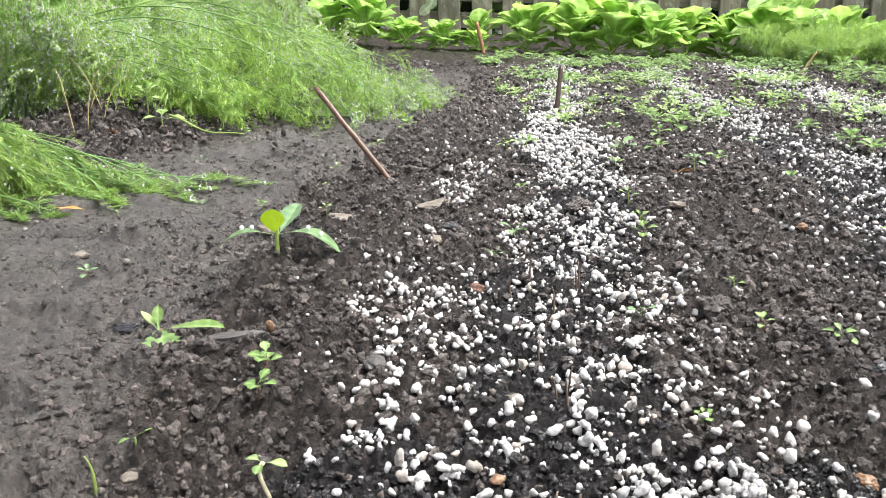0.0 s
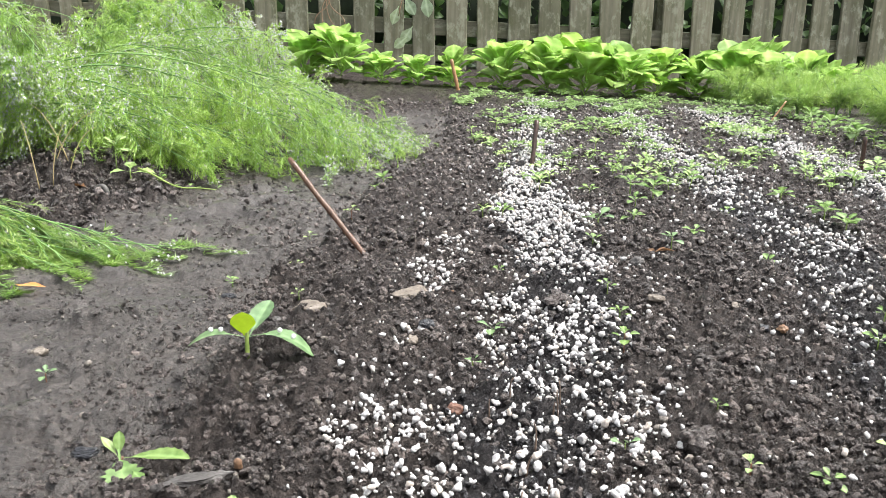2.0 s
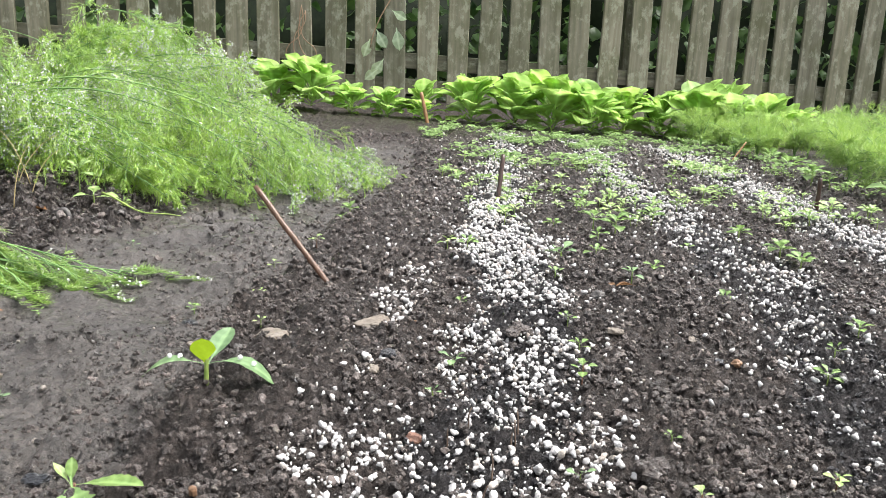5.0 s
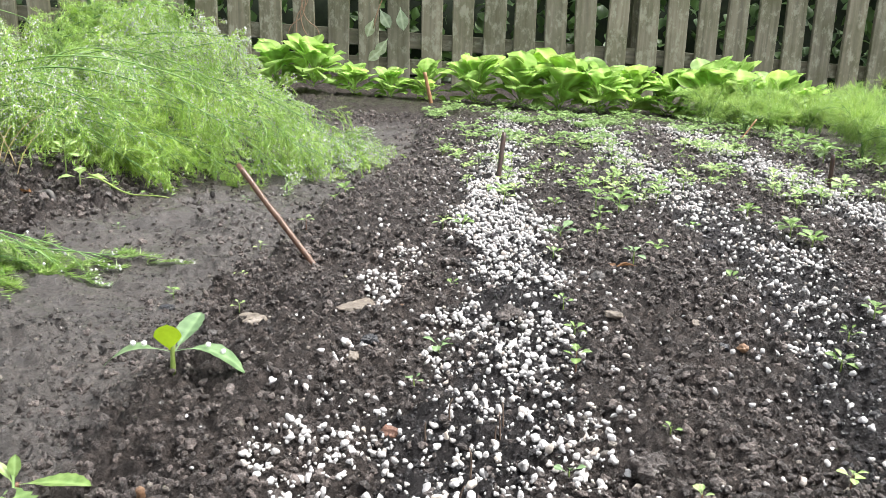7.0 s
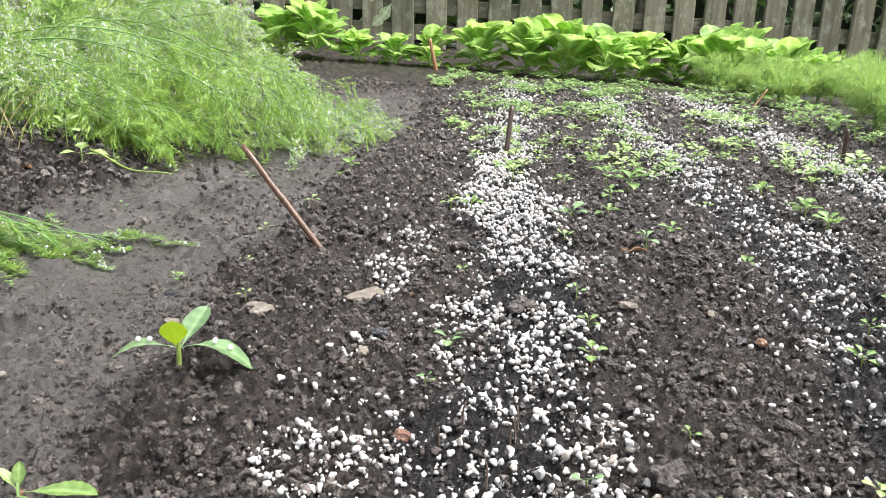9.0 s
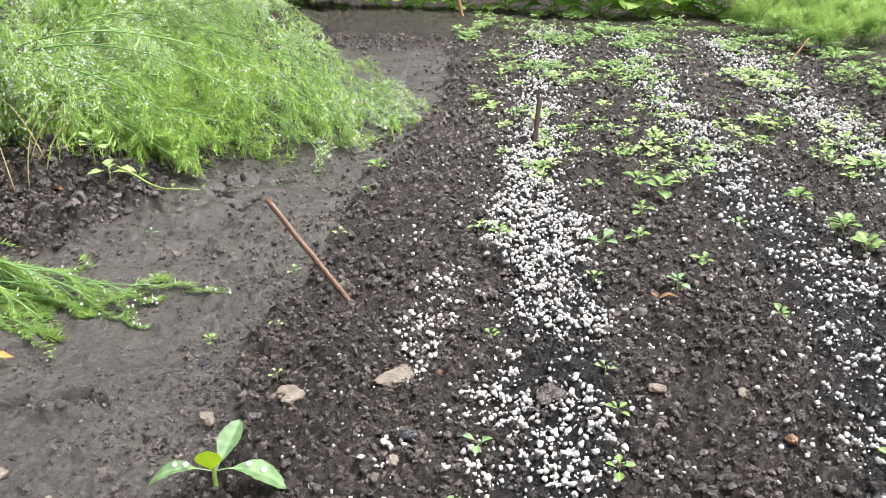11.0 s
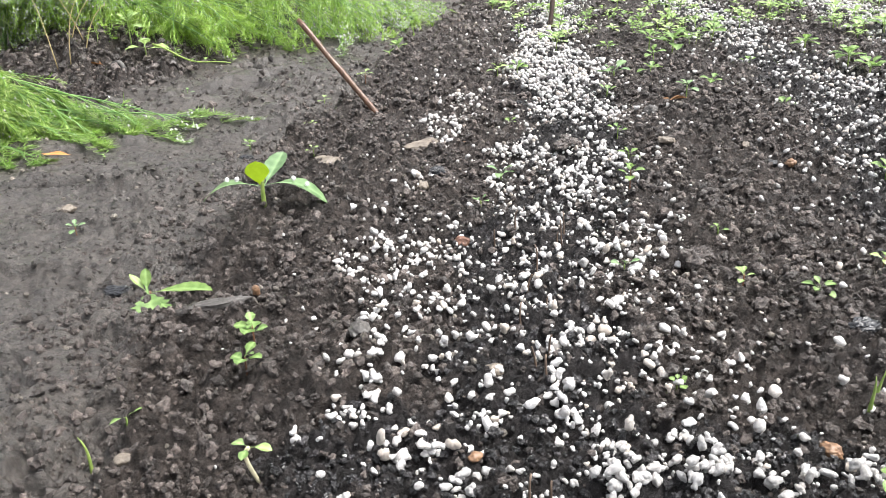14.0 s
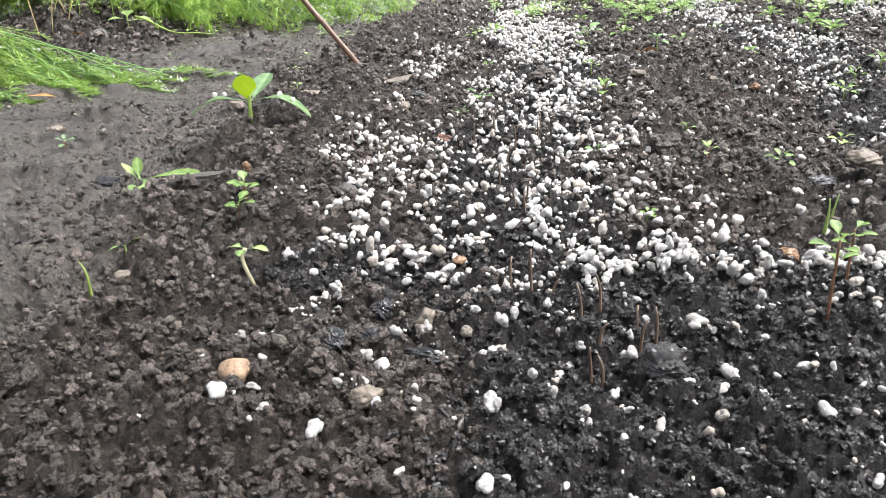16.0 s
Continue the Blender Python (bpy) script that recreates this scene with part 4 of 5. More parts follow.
STONES = (
    ("flat_stone", TAN_STONE, -0.083, 0.571, 0.029, 0.024, 0.008, "flat tan stone lying on the soil"),
    ("flat_stone", TAN_STONE, -0.008, 0.580, 0.031, 0.022, 0.007, "flat muddy tan stone lying on the soil"),
    ("pebble", TAN_STONE, -0.007, 0.491, 0.011, 0.009, 0.008, "small tan pebble among perlite grains"),
    ("pebble", AMBER_STONE, 0.024, 0.588, 0.009, 0.007, 0.006, "small orange pebble on dark soil"),
    ("brick_crumb", BRICK_BIT, 0.016, 0.395, 0.010, 0.009, 0.008, "red brick crumb among perlite grains"),
    ("pebble", TAN_STONE, -0.103, 0.225, 0.008, 0.006, 0.004, "flat pinkish pebble on dark soil"),
    ("pebble", TAN_STONE, 0.003, 0.165, 0.006, 0.006, 0.007, "rough cream pebble beside charcoal"),
    ("pebble", TAN_STONE, 0.024, 0.260, 0.008, 0.008, 0.007, "tan pebble half sunk among perlite"),
    ("pebble", AMBER_STONE, 0.128, 0.212, 0.0085, 0.007, 0.006, "wet amber brown pebble beside perlite"),
    ("pebble", WARM_STONE, -0.046, 0.145, 0.0115, 0.009, 0.0075, "rounded wet tan pebble on dark soil"),
    ("pebble", TAN_STONE, -0.012, 0.126, 0.009, 0.007, 0.006, "rough pinkish tan pebble on the soil"),
    ("pebble", AMBER_STONE, 0.015, 0.212, 0.006, 0.004, 0.003, "small flat orange pebble"),
    ("charcoal_bit", CHAR, -0.010, 0.181, 0.011, 0.007, 0.008, "black glossy piece of charcoal"),
    ("charcoal_bit", CHAR, -0.023, 0.158, 0.011, 0.008, 0.006, "blue-black slaty piece of charcoal"),
    ("charcoal_bit", CHAR, 0.003, 0.155, 0.017, 0.005, 0.004, "long flat sliver of black charcoal"),
    ("charcoal_bit", CHAR, 0.177, 0.289, 0.014, 0.010, 0.007, "black shiny chunk of charcoal"),
    ("charcoal_bit", CHAR, 0.224, 0.505, 0.010, 0.008, 0.006, "blue-black chunk of charcoal on soil"),
    ("soil_clod", MUD, 0.127, 0.357, 0.022, 0.020, 0.018, "large dark clod of wet soil"),
    ("soil_clod", COMPOST, 0.060, 0.133, 0.014, 0.013, 0.012, "black lump of wet compost"),
    ("soil_clod", MUD, 0.084, 0.279, 0.014, 0.012, 0.010, "round dark clod of wet soil"),
    ("soil_clod", MUD, 0.095, 0.543, 0.026, 0.024, 0.013, "brown clod of soil among perlite"),
    ("pebble", GREY_STONE, 0.187, 0.676, 0.016, 0.013, 0.010, "smooth dark grey pebble on soil"),
    ("pebble", GREY_STONE, -0.030, 0.300, 0.018, 0.010, 0.006, "flat grey pebble sunk in soil"),
    ("flat_stone", TAN_STONE, -0.129, 0.547, 0.018, 0.010, 0.006, "small flat ochre stone at the bed edge"),
    ("flat_stone", TAN_STONE, 0.166, 0.551, 0.014, 0.009, 0.005, "small flat tan chip on dark soil"),
    ("pebble", GREY_STONE, -0.101, 0.550, 0.010, 0.009, 0.008, "small light grey pebble at the bed edge"),
    ("pebble", TAN_STONE, -0.241, 0.498, 0.012, 0.010, 0.006, "dull pink pebble sunk in the path"),
    ("pebble", AMBER_STONE, 0.233, 0.498, 0.009, 0.007, 0.006, "small brown pebble beside charcoal"),
    ("pebble", AMBER_STONE, -0.081, 0.337, 0.004, 0.004, 0.006, "small ochre pebble in the soil"),
    ("charcoal_bit", CHAR, -0.155, 0.637, 0.014, 0.009, 0.005, "blue-black chip of charcoal on the path"),
    ("charcoal_bit", CHAR, 0.003, 0.511, 0.012, 0.010, 0.007, "blue-black chip of charcoal on the bed"),
    ("pebble", TAN_STONE, 0.225, 0.555, 0.012, 0.008, 0.005, "small pinkish tan pebble"),
    ("pebble", TAN_STONE, 0.196, 0.293, 0.017, 0.014, 0.010, "smooth tan stone half sunk beside charcoal"),
    ("charcoal_bit", CHAR, -0.011, 0.166, 0.012, 0.009, 0.007, "black lump of charcoal on dark soil"),
    ("charcoal_bit", CHAR, -0.163, 0.377, 0.018, 0.009, 0.006, "dark curled flake of mud beside a seedling"),
    ("pebble", GREY_STONE, -0.43, 0.98, 0.030, 0.022, 0.018, "grey stone on the earth mound"),
    ("pebble", BRICK_BIT, -0.405, 1.00, 0.016, 0.012, 0.010, "red brick chip on the earth mound"),
)
for k, (name, mat, x, y, a, b, c, label) in enumerate(STONES):
    stone(name, mat, x, y, a, b, c, 100 + k, label, "soil" if "clod" in name else ("charcoal" if "char" in name else "stone"), turn=37.0 * k, rough=0.28 if "clod" in name else 0.14)
stone("slate_sliver", GREY_STONE, -0.098, 0.326, 0.038, 0.010, 0.005, 180, "long grey sliver of slate half sunk in soil", turn=20.0, sink=-0.3, rough=0.14)


# ---- sticks ----
def stick(name, mat, foot, head, r, label, seed):
    foot, head = np.array(foot), np.array(head)
    rng = np.random.default_rng(seed)
    n = 14
    t = np.linspace(-0.25, 1, n)[:, None]
    pts = t * (head - foot) + 0.00015 * np.cumsum(rng.normal(size=(n, 3)), 0)
    rad = r * (1 + 0.10 * rng.normal(size=n) * 0.6)
    rad[-1] *= 0.9
    geo = tube(Geo(), pts, rad, 10)
    return single(name, geo, mat, tuple(foot), label, "stick", "row markers")


stick("marker_stick", BROWN_STICK, (-0.057, 0.716, 0.004), (-0.1195, 0.747, 0.078), 0.0026, "thin red-brown wooden stick leaning from the bed edge", 1)
stick("marker_stick", DARK_STICK, on_land(0.172, 1.212), (0.181, 1.236, 0.067), 0.0036, "dark brown upright stick marking a row", 2)
stick("marker_stick", DARK_STICK, on_land(0.671, 1.196), (0.672, 1.196, 0.05), 0.0034, "short dark brown stick marking a row", 3)
stick("marker_stick", TAN_STICK, on_land(0.135, 2.70), (0.11, 2.70, 0.13), 0.006, "tan wooden stick at the end of the bed", 4)
stick("marker_stick", TAN_STICK, on_land(0.83, 1.88), (0.875, 1.90, 0.055), 0.002, "thin tan stick leaning in a row", 5)


# ---- feathery plants ----
def needles(base, dirs, lens, thick):
    """Thin folded needles, pointed at both ends."""
    d = dirs / (np.linalg.norm(dirs, axis=1)[:, None] + 1e-9)
    a = np.cross(d, np.array([0.2, 0.3, 0.9]))
    a /= np.linalg.norm(a, axis=1)[:, None] + 1e-9
    b = np.cross(d, a)
    v = np.empty((len(base), 4, 3))
    mid = base + d * lens[:, None] * 0.4
    v[:, 0], v[:, 3] = base, base + d * lens[:, None]
    v[:, 1] = mid + thick[:, None] * (a + 0.6 * b)
    v[:, 2] = mid + thick[:, None] * (0.6 * b - a)
    f = np.array([(0, 1, 3), (0, 3, 2)])
    return v.reshape(-1, 3), (f[None] + (np.arange(len(base)) * 4)[:, None, None]).reshape(-1, 3)


def feathery(name, at, fronds, rng, mat, label, category, group, branches=22, twigs=7, tufts=9, needle=0.011, thick=0.00042, drops=0, droop=0.35, reach=0.10, rope=0.0):
    """A feathery plant: arching stems, side branches, twigs and needles. fronds: (start, bend, over, tip) from the plant's foot."""
    plant = thing(name, at, label, category, group)
    nb, nd, twig_geo = [], [], Geo()
    for fr in fronds:
        c = bezier(*fr, 26)
        part("stem", tube(Geo(), c, np.linspace(0.0019, 0.0005, 26), 5), STEM, plant)
        length = np.linalg.norm(np.diff(c, axis=0), axis=1).sum()
        for b in range(branches):
            s = 0.22 + 0.78 * (b + rng.uniform(0, 1)) / branches
            k = min(24, int(s * 25))
            p, d = c[k], c[k + 1] - c[k]
            d = d / np.linalg.norm(d)
            side = rng.normal(size=3) * (1, 1, 0.3)
            side -= d * (side @ d)
            side /= np.linalg.norm(side)
            ln = reach * (1.15 - 0.75 * s) * rng.uniform(0.7, 1.25) * min(1.0, length / 0.5)
            q = d * (0.42 + 0.58 * rope) + side * (0.92 - 0.62 * rope)
            q2 = q + 0.35 * rng.normal(size=3) * (1, 1, 0.3)
            end = p + q2 * ln + (0, 0, -droop * ln)
            bc = bezier(p, p + q * ln * 0.35 + (0, 0, 0.02 * ln), p + q * ln * 0.75 - (0, 0, droop * ln * 0.3), end, 8)
            tube(twig_geo, bc, np.linspace(0.0007, 0.0003, 8), 3)
            for w in range(twigs):
                u = 0.15 + 0.85 * (w + 0.5) / twigs
                i = min(6, int(u * 7))
                bp, bd = bc[i] + (bc[i + 1] - bc[i]) * (u * 7 - i), bc[i + 1] - bc[i]
                bd = bd / np.linalg.norm(bd)
                ts = rng.normal(size=3)
                ts -= bd * (ts @ bd)
                ts /= np.linalg.norm(ts)
                td = bd * (0.65 + 0.4 * rope) + ts * (0.75 - 0.55 * rope)
                tl = ln * 0.42 * (1.15 - 0.6 * u)
                g = np.linspace(0.1, 1, tufts)[:, None]
                base = bp + td * tl * g + (0, 0, -1) * (g ** 2) * tl * droop * 0.5
                for _ in range(3):
                    nb.append(base)
                    nd.append(td * 0.9 + rng.normal(size=base.shape) * (0.32 + 0.1 * rope) - np.array([0, 0, 0.15]))
    nb, nd = np.concatenate(nb), np.concatenate(nd)
    ground = land(nb[:, 0] + at[0], nb[:, 1] + at[1]) - at[2]
    nb[:, 2] = np.maximum(nb[:, 2], ground + 0.003)
    nd[:, 2] = np.where(nb[:, 2] < ground + 0.012, np.abs(nd[:, 2]) * 0.2, nd[:, 2])
    v, f = needles(nb, nd, needle * rng.uniform(0.6, 1.25, len(nb)), np.full(len(nb), thick))
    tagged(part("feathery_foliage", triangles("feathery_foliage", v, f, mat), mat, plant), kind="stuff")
    tagged(part("branchwork", twig_geo, STEM, plant), kind="stuff")
    if drops:
        thick_dew = smooth(-0.25, 0.5, vnoise(nb[:, 0] * 11, nb[:, 1] * 9 + nb[:, 2] * 13, 64)) + 0.08
        pick = rng.choice(len(nb), drops, replace=False, p=thick_dew ** 2 / (thick_dew ** 2).sum())
        bv = np.array([(1, 0, 0), (-1, 0, 0), (0, 1, 0), (0, -1, 0), (0, 0, 1), (0, 0, -1)], float)
        bf = np.array([(0, 2, 4), (2, 1, 4), (1, 3, 4), (3, 0, 4), (2, 0, 5), (1, 2, 5), (3, 1, 5), (0, 3, 5)])
        r = 0.0009 + 0.0012 * rng.random(drops) ** 1.6
        tips = nb[pick] + nd[pick] / np.linalg.norm(nd[pick], axis=1)[:, None] * needle * 0.8
        vv = (bv[None] * r[:, None, None] + tips[:, None]).reshape(-1, 3)
        ff = (bf[None] + (np.arange(drops) * len(bv))[:, None, None]).reshape(-1, 3)
        tagged(part("dew", triangles("dew", vv, ff, WATER), WATER, plant, "rain drops hanging on the needles, whitened in place of glints"), kind="stuff")
    return plant


def build_ferns():
    rng = np.random.default_rng(21)
    # each crown: foot, then tips it leans over to, with the height of the arch
    crowns = (
        ((-0.66, 1.22), ((-0.28, 1.08, 0.03, 0.20), (-0.20, 1.16, 0.00, 0.22), (-0.05, 1.24, -0.005, 0.24), (-0.48, 1.15, 0.10, 0.24), (-0.55, 1.10, 0.11, 0.26))),
        ((-0.64, 1.45), ((-0.02, 1.36, 0.00, 0.26), (0.00, 1.50, 0.00, 0.24), (-0.12, 1.30, 0.02, 0.30), (-0.25, 1.25, 0.08, 0.32), (-0.18, 1.45, 0.05, 0.34))),
        ((-0.72, 1.75), ((-0.10, 1.72, 0.00, 0.28), (-0.14, 1.85, 0.01, 0.28), (-0.25, 1.62, 0.10, 0.36), (-0.30, 1.80, 0.15, 0.38), (-0.40, 1.60, 0.22, 0.36))),
        ((-0.85, 2.20), ((-0.25, 2.10, 0.03, 0.30), (-0.30, 2.30, 0.05, 0.30), (-0.45, 2.05, 0.20, 0.36), (-0.55, 2.25, 0.20, 0.34))),
        ((-0.95, 1.35), ((-0.58, 1.12, 0.10, 0.30), (-0.60, 1.30, 0.16, 0.32), (-0.66, 1.06, 0.10, 0.26), (-0.50, 1.40, 0.20, 0.34))),
        ((-0.74, 0.74), ((-0.235, 0.757, -0.014, 0.08), (-0.28, 0.735, -0.012, 0.10), (-0.32, 0.70, -0.010, 0.11), (-0.34, 0.76, -0.002, 0.13), (-0.36, 0.705, -0.004, 0.12), (-0.40, 0.705, 0.02, 0.17), (-0.42, 0.74, 0.05, 0.21), (-0.35, 0.73, -0.010, 0.12), (-0.33, 0.775, -0.01, 0.10), (-0.345, 0.63, -0.010, 0.05), (-0.38, 0.68, 0.03, 0.17))),
        ((-0.70, 1.33), ((-0.46, 1.22, 0.06, 0.14), (-0.55, 1.17, 0.06, 0.12), (-0.66, 1.15, 0.06, 0.12), (-0.22, 1.22, 0.0, 0.12), (-0.16, 1.26, 0.0, 0.14))),
        ((-0.62, 1.30), ((-0.28, 1.165, 0.005, 0.11), (-0.32, 1.15, 0.02, 0.12), (-0.25, 1.19, 0.0, 0.10), (-0.33, 1.18, 0.04, 0.15), (-0.29, 1.20, 0.05, 0.16))),
        ((-0.66, 1.52), ((-0.383, 1.50, 0.26, 0.30), (-0.248, 1.45, 0.19, 0.27), (-0.498, 1.60, 0.245, 0.30), (-0.362, 1.60, 0.235, 0.30))),
        ((-0.60, 1.50), ((0.02, 1.45, 0.0, 0.22), (-0.05, 1.37, -0.005, 0.22), (-0.09, 1.34, -0.005, 0.24))),
    )
    for (fx, fy), tips in crowns:
        at = on_land(fx, fy)
        fronds = []
        for tx, ty, tz, apex in tips:
            for lift in (1.0, 0.6):
                j = rng.normal(size=3) * (0.03, 0.04, 0.012) * (0.3 if fy < 0.8 else 1.0)
                tip = np.array([tx - fx, ty - fy, tz - at[2]]) + j * (1, 1, 0.5)
                h = apex * lift * rng.uniform(0.86, 1.08) * (0.70 if fy > 1.3 else 0.9)
                start = np.array([0, 0, 0]) + rng.normal(size=3) * (0.02, 0.02, 0)
                fronds.append((start, start + (0.08 * tip[0], 0.08 * tip[1], h * 1.15), (0.66 * tip[0], 0.66 * tip[1] + rng.normal() * 0.035, h * 1.0 + 0.3 * tip[2]), tip))
        n = len(fronds)
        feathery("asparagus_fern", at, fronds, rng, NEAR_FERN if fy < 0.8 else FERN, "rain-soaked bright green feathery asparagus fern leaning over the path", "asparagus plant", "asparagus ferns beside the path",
                 branches=22 if fy > 0.8 else 18, twigs=9 if fy > 0.8 else 7, tufts=7, drops=(160 if fy < 0.8 else 380) * n, needle=0.010 if fy < 0.8 else 0.0085, thick=0.0005, reach=0.105, droop=0.6 if fy > 0.8 else 0.45, rope=1.0 if fy < 0.8 else 0.15)


build_ferns()


def build_herbs():
    rng = np.random.default_rng(31)
    for k in range(24):
        y = 1.28 + 1.3 * (k + rng.random()) / 24
        x = 0.86 + 0.06 * (y - 1.3) + 0.75 * rng.random() ** 1.4
        h = (0.06 + 0.07 * (x - 0.8)) * rng.uniform(0.85, 1.3) * 1.2
        at = on_land(x, y)
        fronds = []
        for _ in range(8):
            a = rng.uniform(0, 6.28)
            out = h * rng.uniform(0.3, 1.0)
            tip = np.array([math.cos(a) * out, math.sin(a) * out, h * rng.uniform(0.6, 1.15)])
            fronds.append(((0, 0, -0.002), (0, 0, h * 0.5), (tip[0] * 0.5, tip[1] * 0.5, h * 0.9), tip))
        feathery("feathery_herb", at, fronds, rng, DILL, "soft green feathery herb growing at the bed edge", "herb plant", "feathery herbs at the bed edge", branches=9, twigs=5, tufts=3, needle=0.022, thick=0.0005, droop=-0.15, reach=0.16)


build_herbs()


# ---- salad row ----
def build_salad():
    rng = random.Random(12)
    kinds = [leaf(0.125, 0.082, 0.30, 0.4, 0.26, 0.7, 0.13, 0.0, 15, 7, s, 0.52).mesh("leaf", LETTUCE) for s in range(5)]
    row = [(-0.40, 0.92), (-0.27, 0.95), (-0.13, 0.62), (0.0, 0.62), (0.13, 0.72), (0.30, 0.95), (0.46, 1.0), (0.60, 1.15), (0.74, 0.95), (0.88, 1.0), (1.02, 0.95), (1.14, 1.15), (1.26, 1.2), (1.40, 1.0), (1.55, 0.9), (1.68, 0.7)]
    for k, (x, size) in enumerate(row):
        y = 2.90 + 0.02 * x + rng.uniform(-0.06, 0.05)
        plant = thing("salad_plant", on_land(x, y), "leafy bright green salad plant in a row before the fence", "salad plant", "salad row")
        n = 34
        for i in range(n):
            inner = i / n
            tilt = 30 + 54 * inner + rng.uniform(-20, 20)
            s = 1.2 * size * rng.uniform(0.72, 1.1) * (0.8 + 0.25 * math.sin(3.1 * inner))
            part("leaf", kinds[rng.randrange(5)], LETTUCE, plant, "", pose(0, 0, 0.004, 0, 0, 137.5 * i + rng.uniform(-15, 15)) @ pose(0, 0.004, 0.085 * size * inner, tilt, rng.uniform(-22, 22), 0) @ Matrix.Scale(s, 4))


build_salad()



# ---- seedlings ----
LEAF_SETS = {
    "oval": [leaf(0.0150, 0.0078, 0.28, 0.6, 0.3, 0.5, 0.04, 0.0, 9, 5, s) for s in range(3)],
    "toothed": [leaf(0.0165, 0.0105, 0.25, 0.6, 0.25, 0.55, 0.08, 0.13, 11, 5, s) for s in range(3, 6)],
    "spoon": [leaf(0.0125, 0.0072, 0.4, 0.5, 0.2, 0.35, 0.02, 0.0, 8, 5, s, 0.6) for s in range(6, 9)],
}
LEAF_MESHES = {(k, mat.name): [g.mesh("leaf", mat) for g in gs] for k, gs in LEAF_SETS.items() for mat in (SEEDLING, PALE_LEAF, YELLOW_LEAF, YOUNG_LEAF)}


def seedling(at, style, leaf_mat, stem_mat, height, leaves, size, seed, label, turn=0.0, lean=(0.0, 0.0), tilt0=15.0, group="seedlings in the bed"):
    """A small plant: a stem and whorls of leaves."""
    rng = random.Random(seed)
    plant = thing("seedling", at, label, "seedling", group, (0, 0, turn))
    top = np.array([lean[0], lean[1], height])
    stem = bezier((0, 0, -0.003), (0, 0, height * 0.4), (top[0] * 0.6, top[1] * 0.6, height * 0.8), top, 7)
    part("stem", tube(Geo(), stem, np.linspace(0.0007, 0.00045, 7) * max(0.7, min(1.4, size)), 6), stem_mat, plant)
    meshes = LEAF_MESHES[style, leaf_mat.name]
    for i in range(leaves):
        s = 1 - 0.55 * (i // 2) / max(1, leaves // 2 - 0)
        k = 6 if i >= leaves - 2 else 5 if i % 3 else 4
        m = pose(*stem[min(6, k)], 0, 0, 90 * (i // 2) + 180 * (i % 2) + rng.uniform(-20, 20)) @ pose(0, 0, 0, tilt0 + 45 * i / leaves + rng.uniform(-10, 10), rng.uniform(-10, 10), 0)
        part("leaf", meshes[rng.randrange(3)], leaf_mat, plant, "", m @ Matrix.Scale(0.78 * size * (1.25 - 0.5 * i / leaves) * rng.uniform(0.85, 1.15), 4))
    return plant


def plain(geo):
    """A leaf without marked veins."""
    geo.rib = [np.zeros(geo.n)]
    return geo


def special_leaf(plant, geo, mat, m, label=""):
    return part("leaf", geo, mat, plant, label, m)


# the large seedling by the path
big = thing("broad_leaf_seedling", on_land(-0.105, 0.472), "pale green seedling with four broad leaves and rain drops", "seedling")
part("stem", tube(Geo(), bezier((0, 0, -0.004), (0, 0, 0.006), (0, 0, 0.01), (0.001, 0, 0.014), 7), np.linspace(0.0015, 0.0011, 7), 8), GREEN_STEM, big)
for geo, mat, m in (
    (leaf(0.041, 0.0165, 0.26, 0.6, 0.3, 1.05, 0.02, 0.035, 15, 7, 1, 0.5), PALE_LEAF, pose(0, 0, 0.009, 0, 0, 88) @ pose(0, 0, 0, 20)),
    (leaf(0.042, 0.0175, 0.26, 0.6, 0.3, 1.2, 0.02, 0.035, 15, 7, 2, 0.5), PALE_LEAF, pose(0, 0, 0.009, 0, 0, -92) @ pose(0, 0, 0, 22)),
    (plain(leaf(0.0175, 0.0150, 0.06, 0.35, 0.06, 0.05, 0.01, 0.0, 14, 7, 3, 0.5)), YELLOW_LEAF, pose(-0.001, -0.001, 0.011, 0, 0, 4) @ pose(0, 0, 0, 108)),
    (leaf(0.034, 0.0145, 0.14, 0.7, 0.3, 0.1, 0.02, 0.035, 15, 7, 4), PALE_LEAF, pose(0.001, 0.001, 0.009, 0, 0, -16) @ pose(0, 0, 0, 27)),
):
    special_leaf(big, geo, mat, m)
for dx, dz in ((-0.015, 0.0145), (-0.021, 0.0145), (0.020, 0.0140), (0.028, 0.010)):
    part("water_drop", triangles("water_drop", BALLS[2][0] * 0.0016, BALLS[2][1], WATER), WATER, big, "", pose(dx, 0, dz))

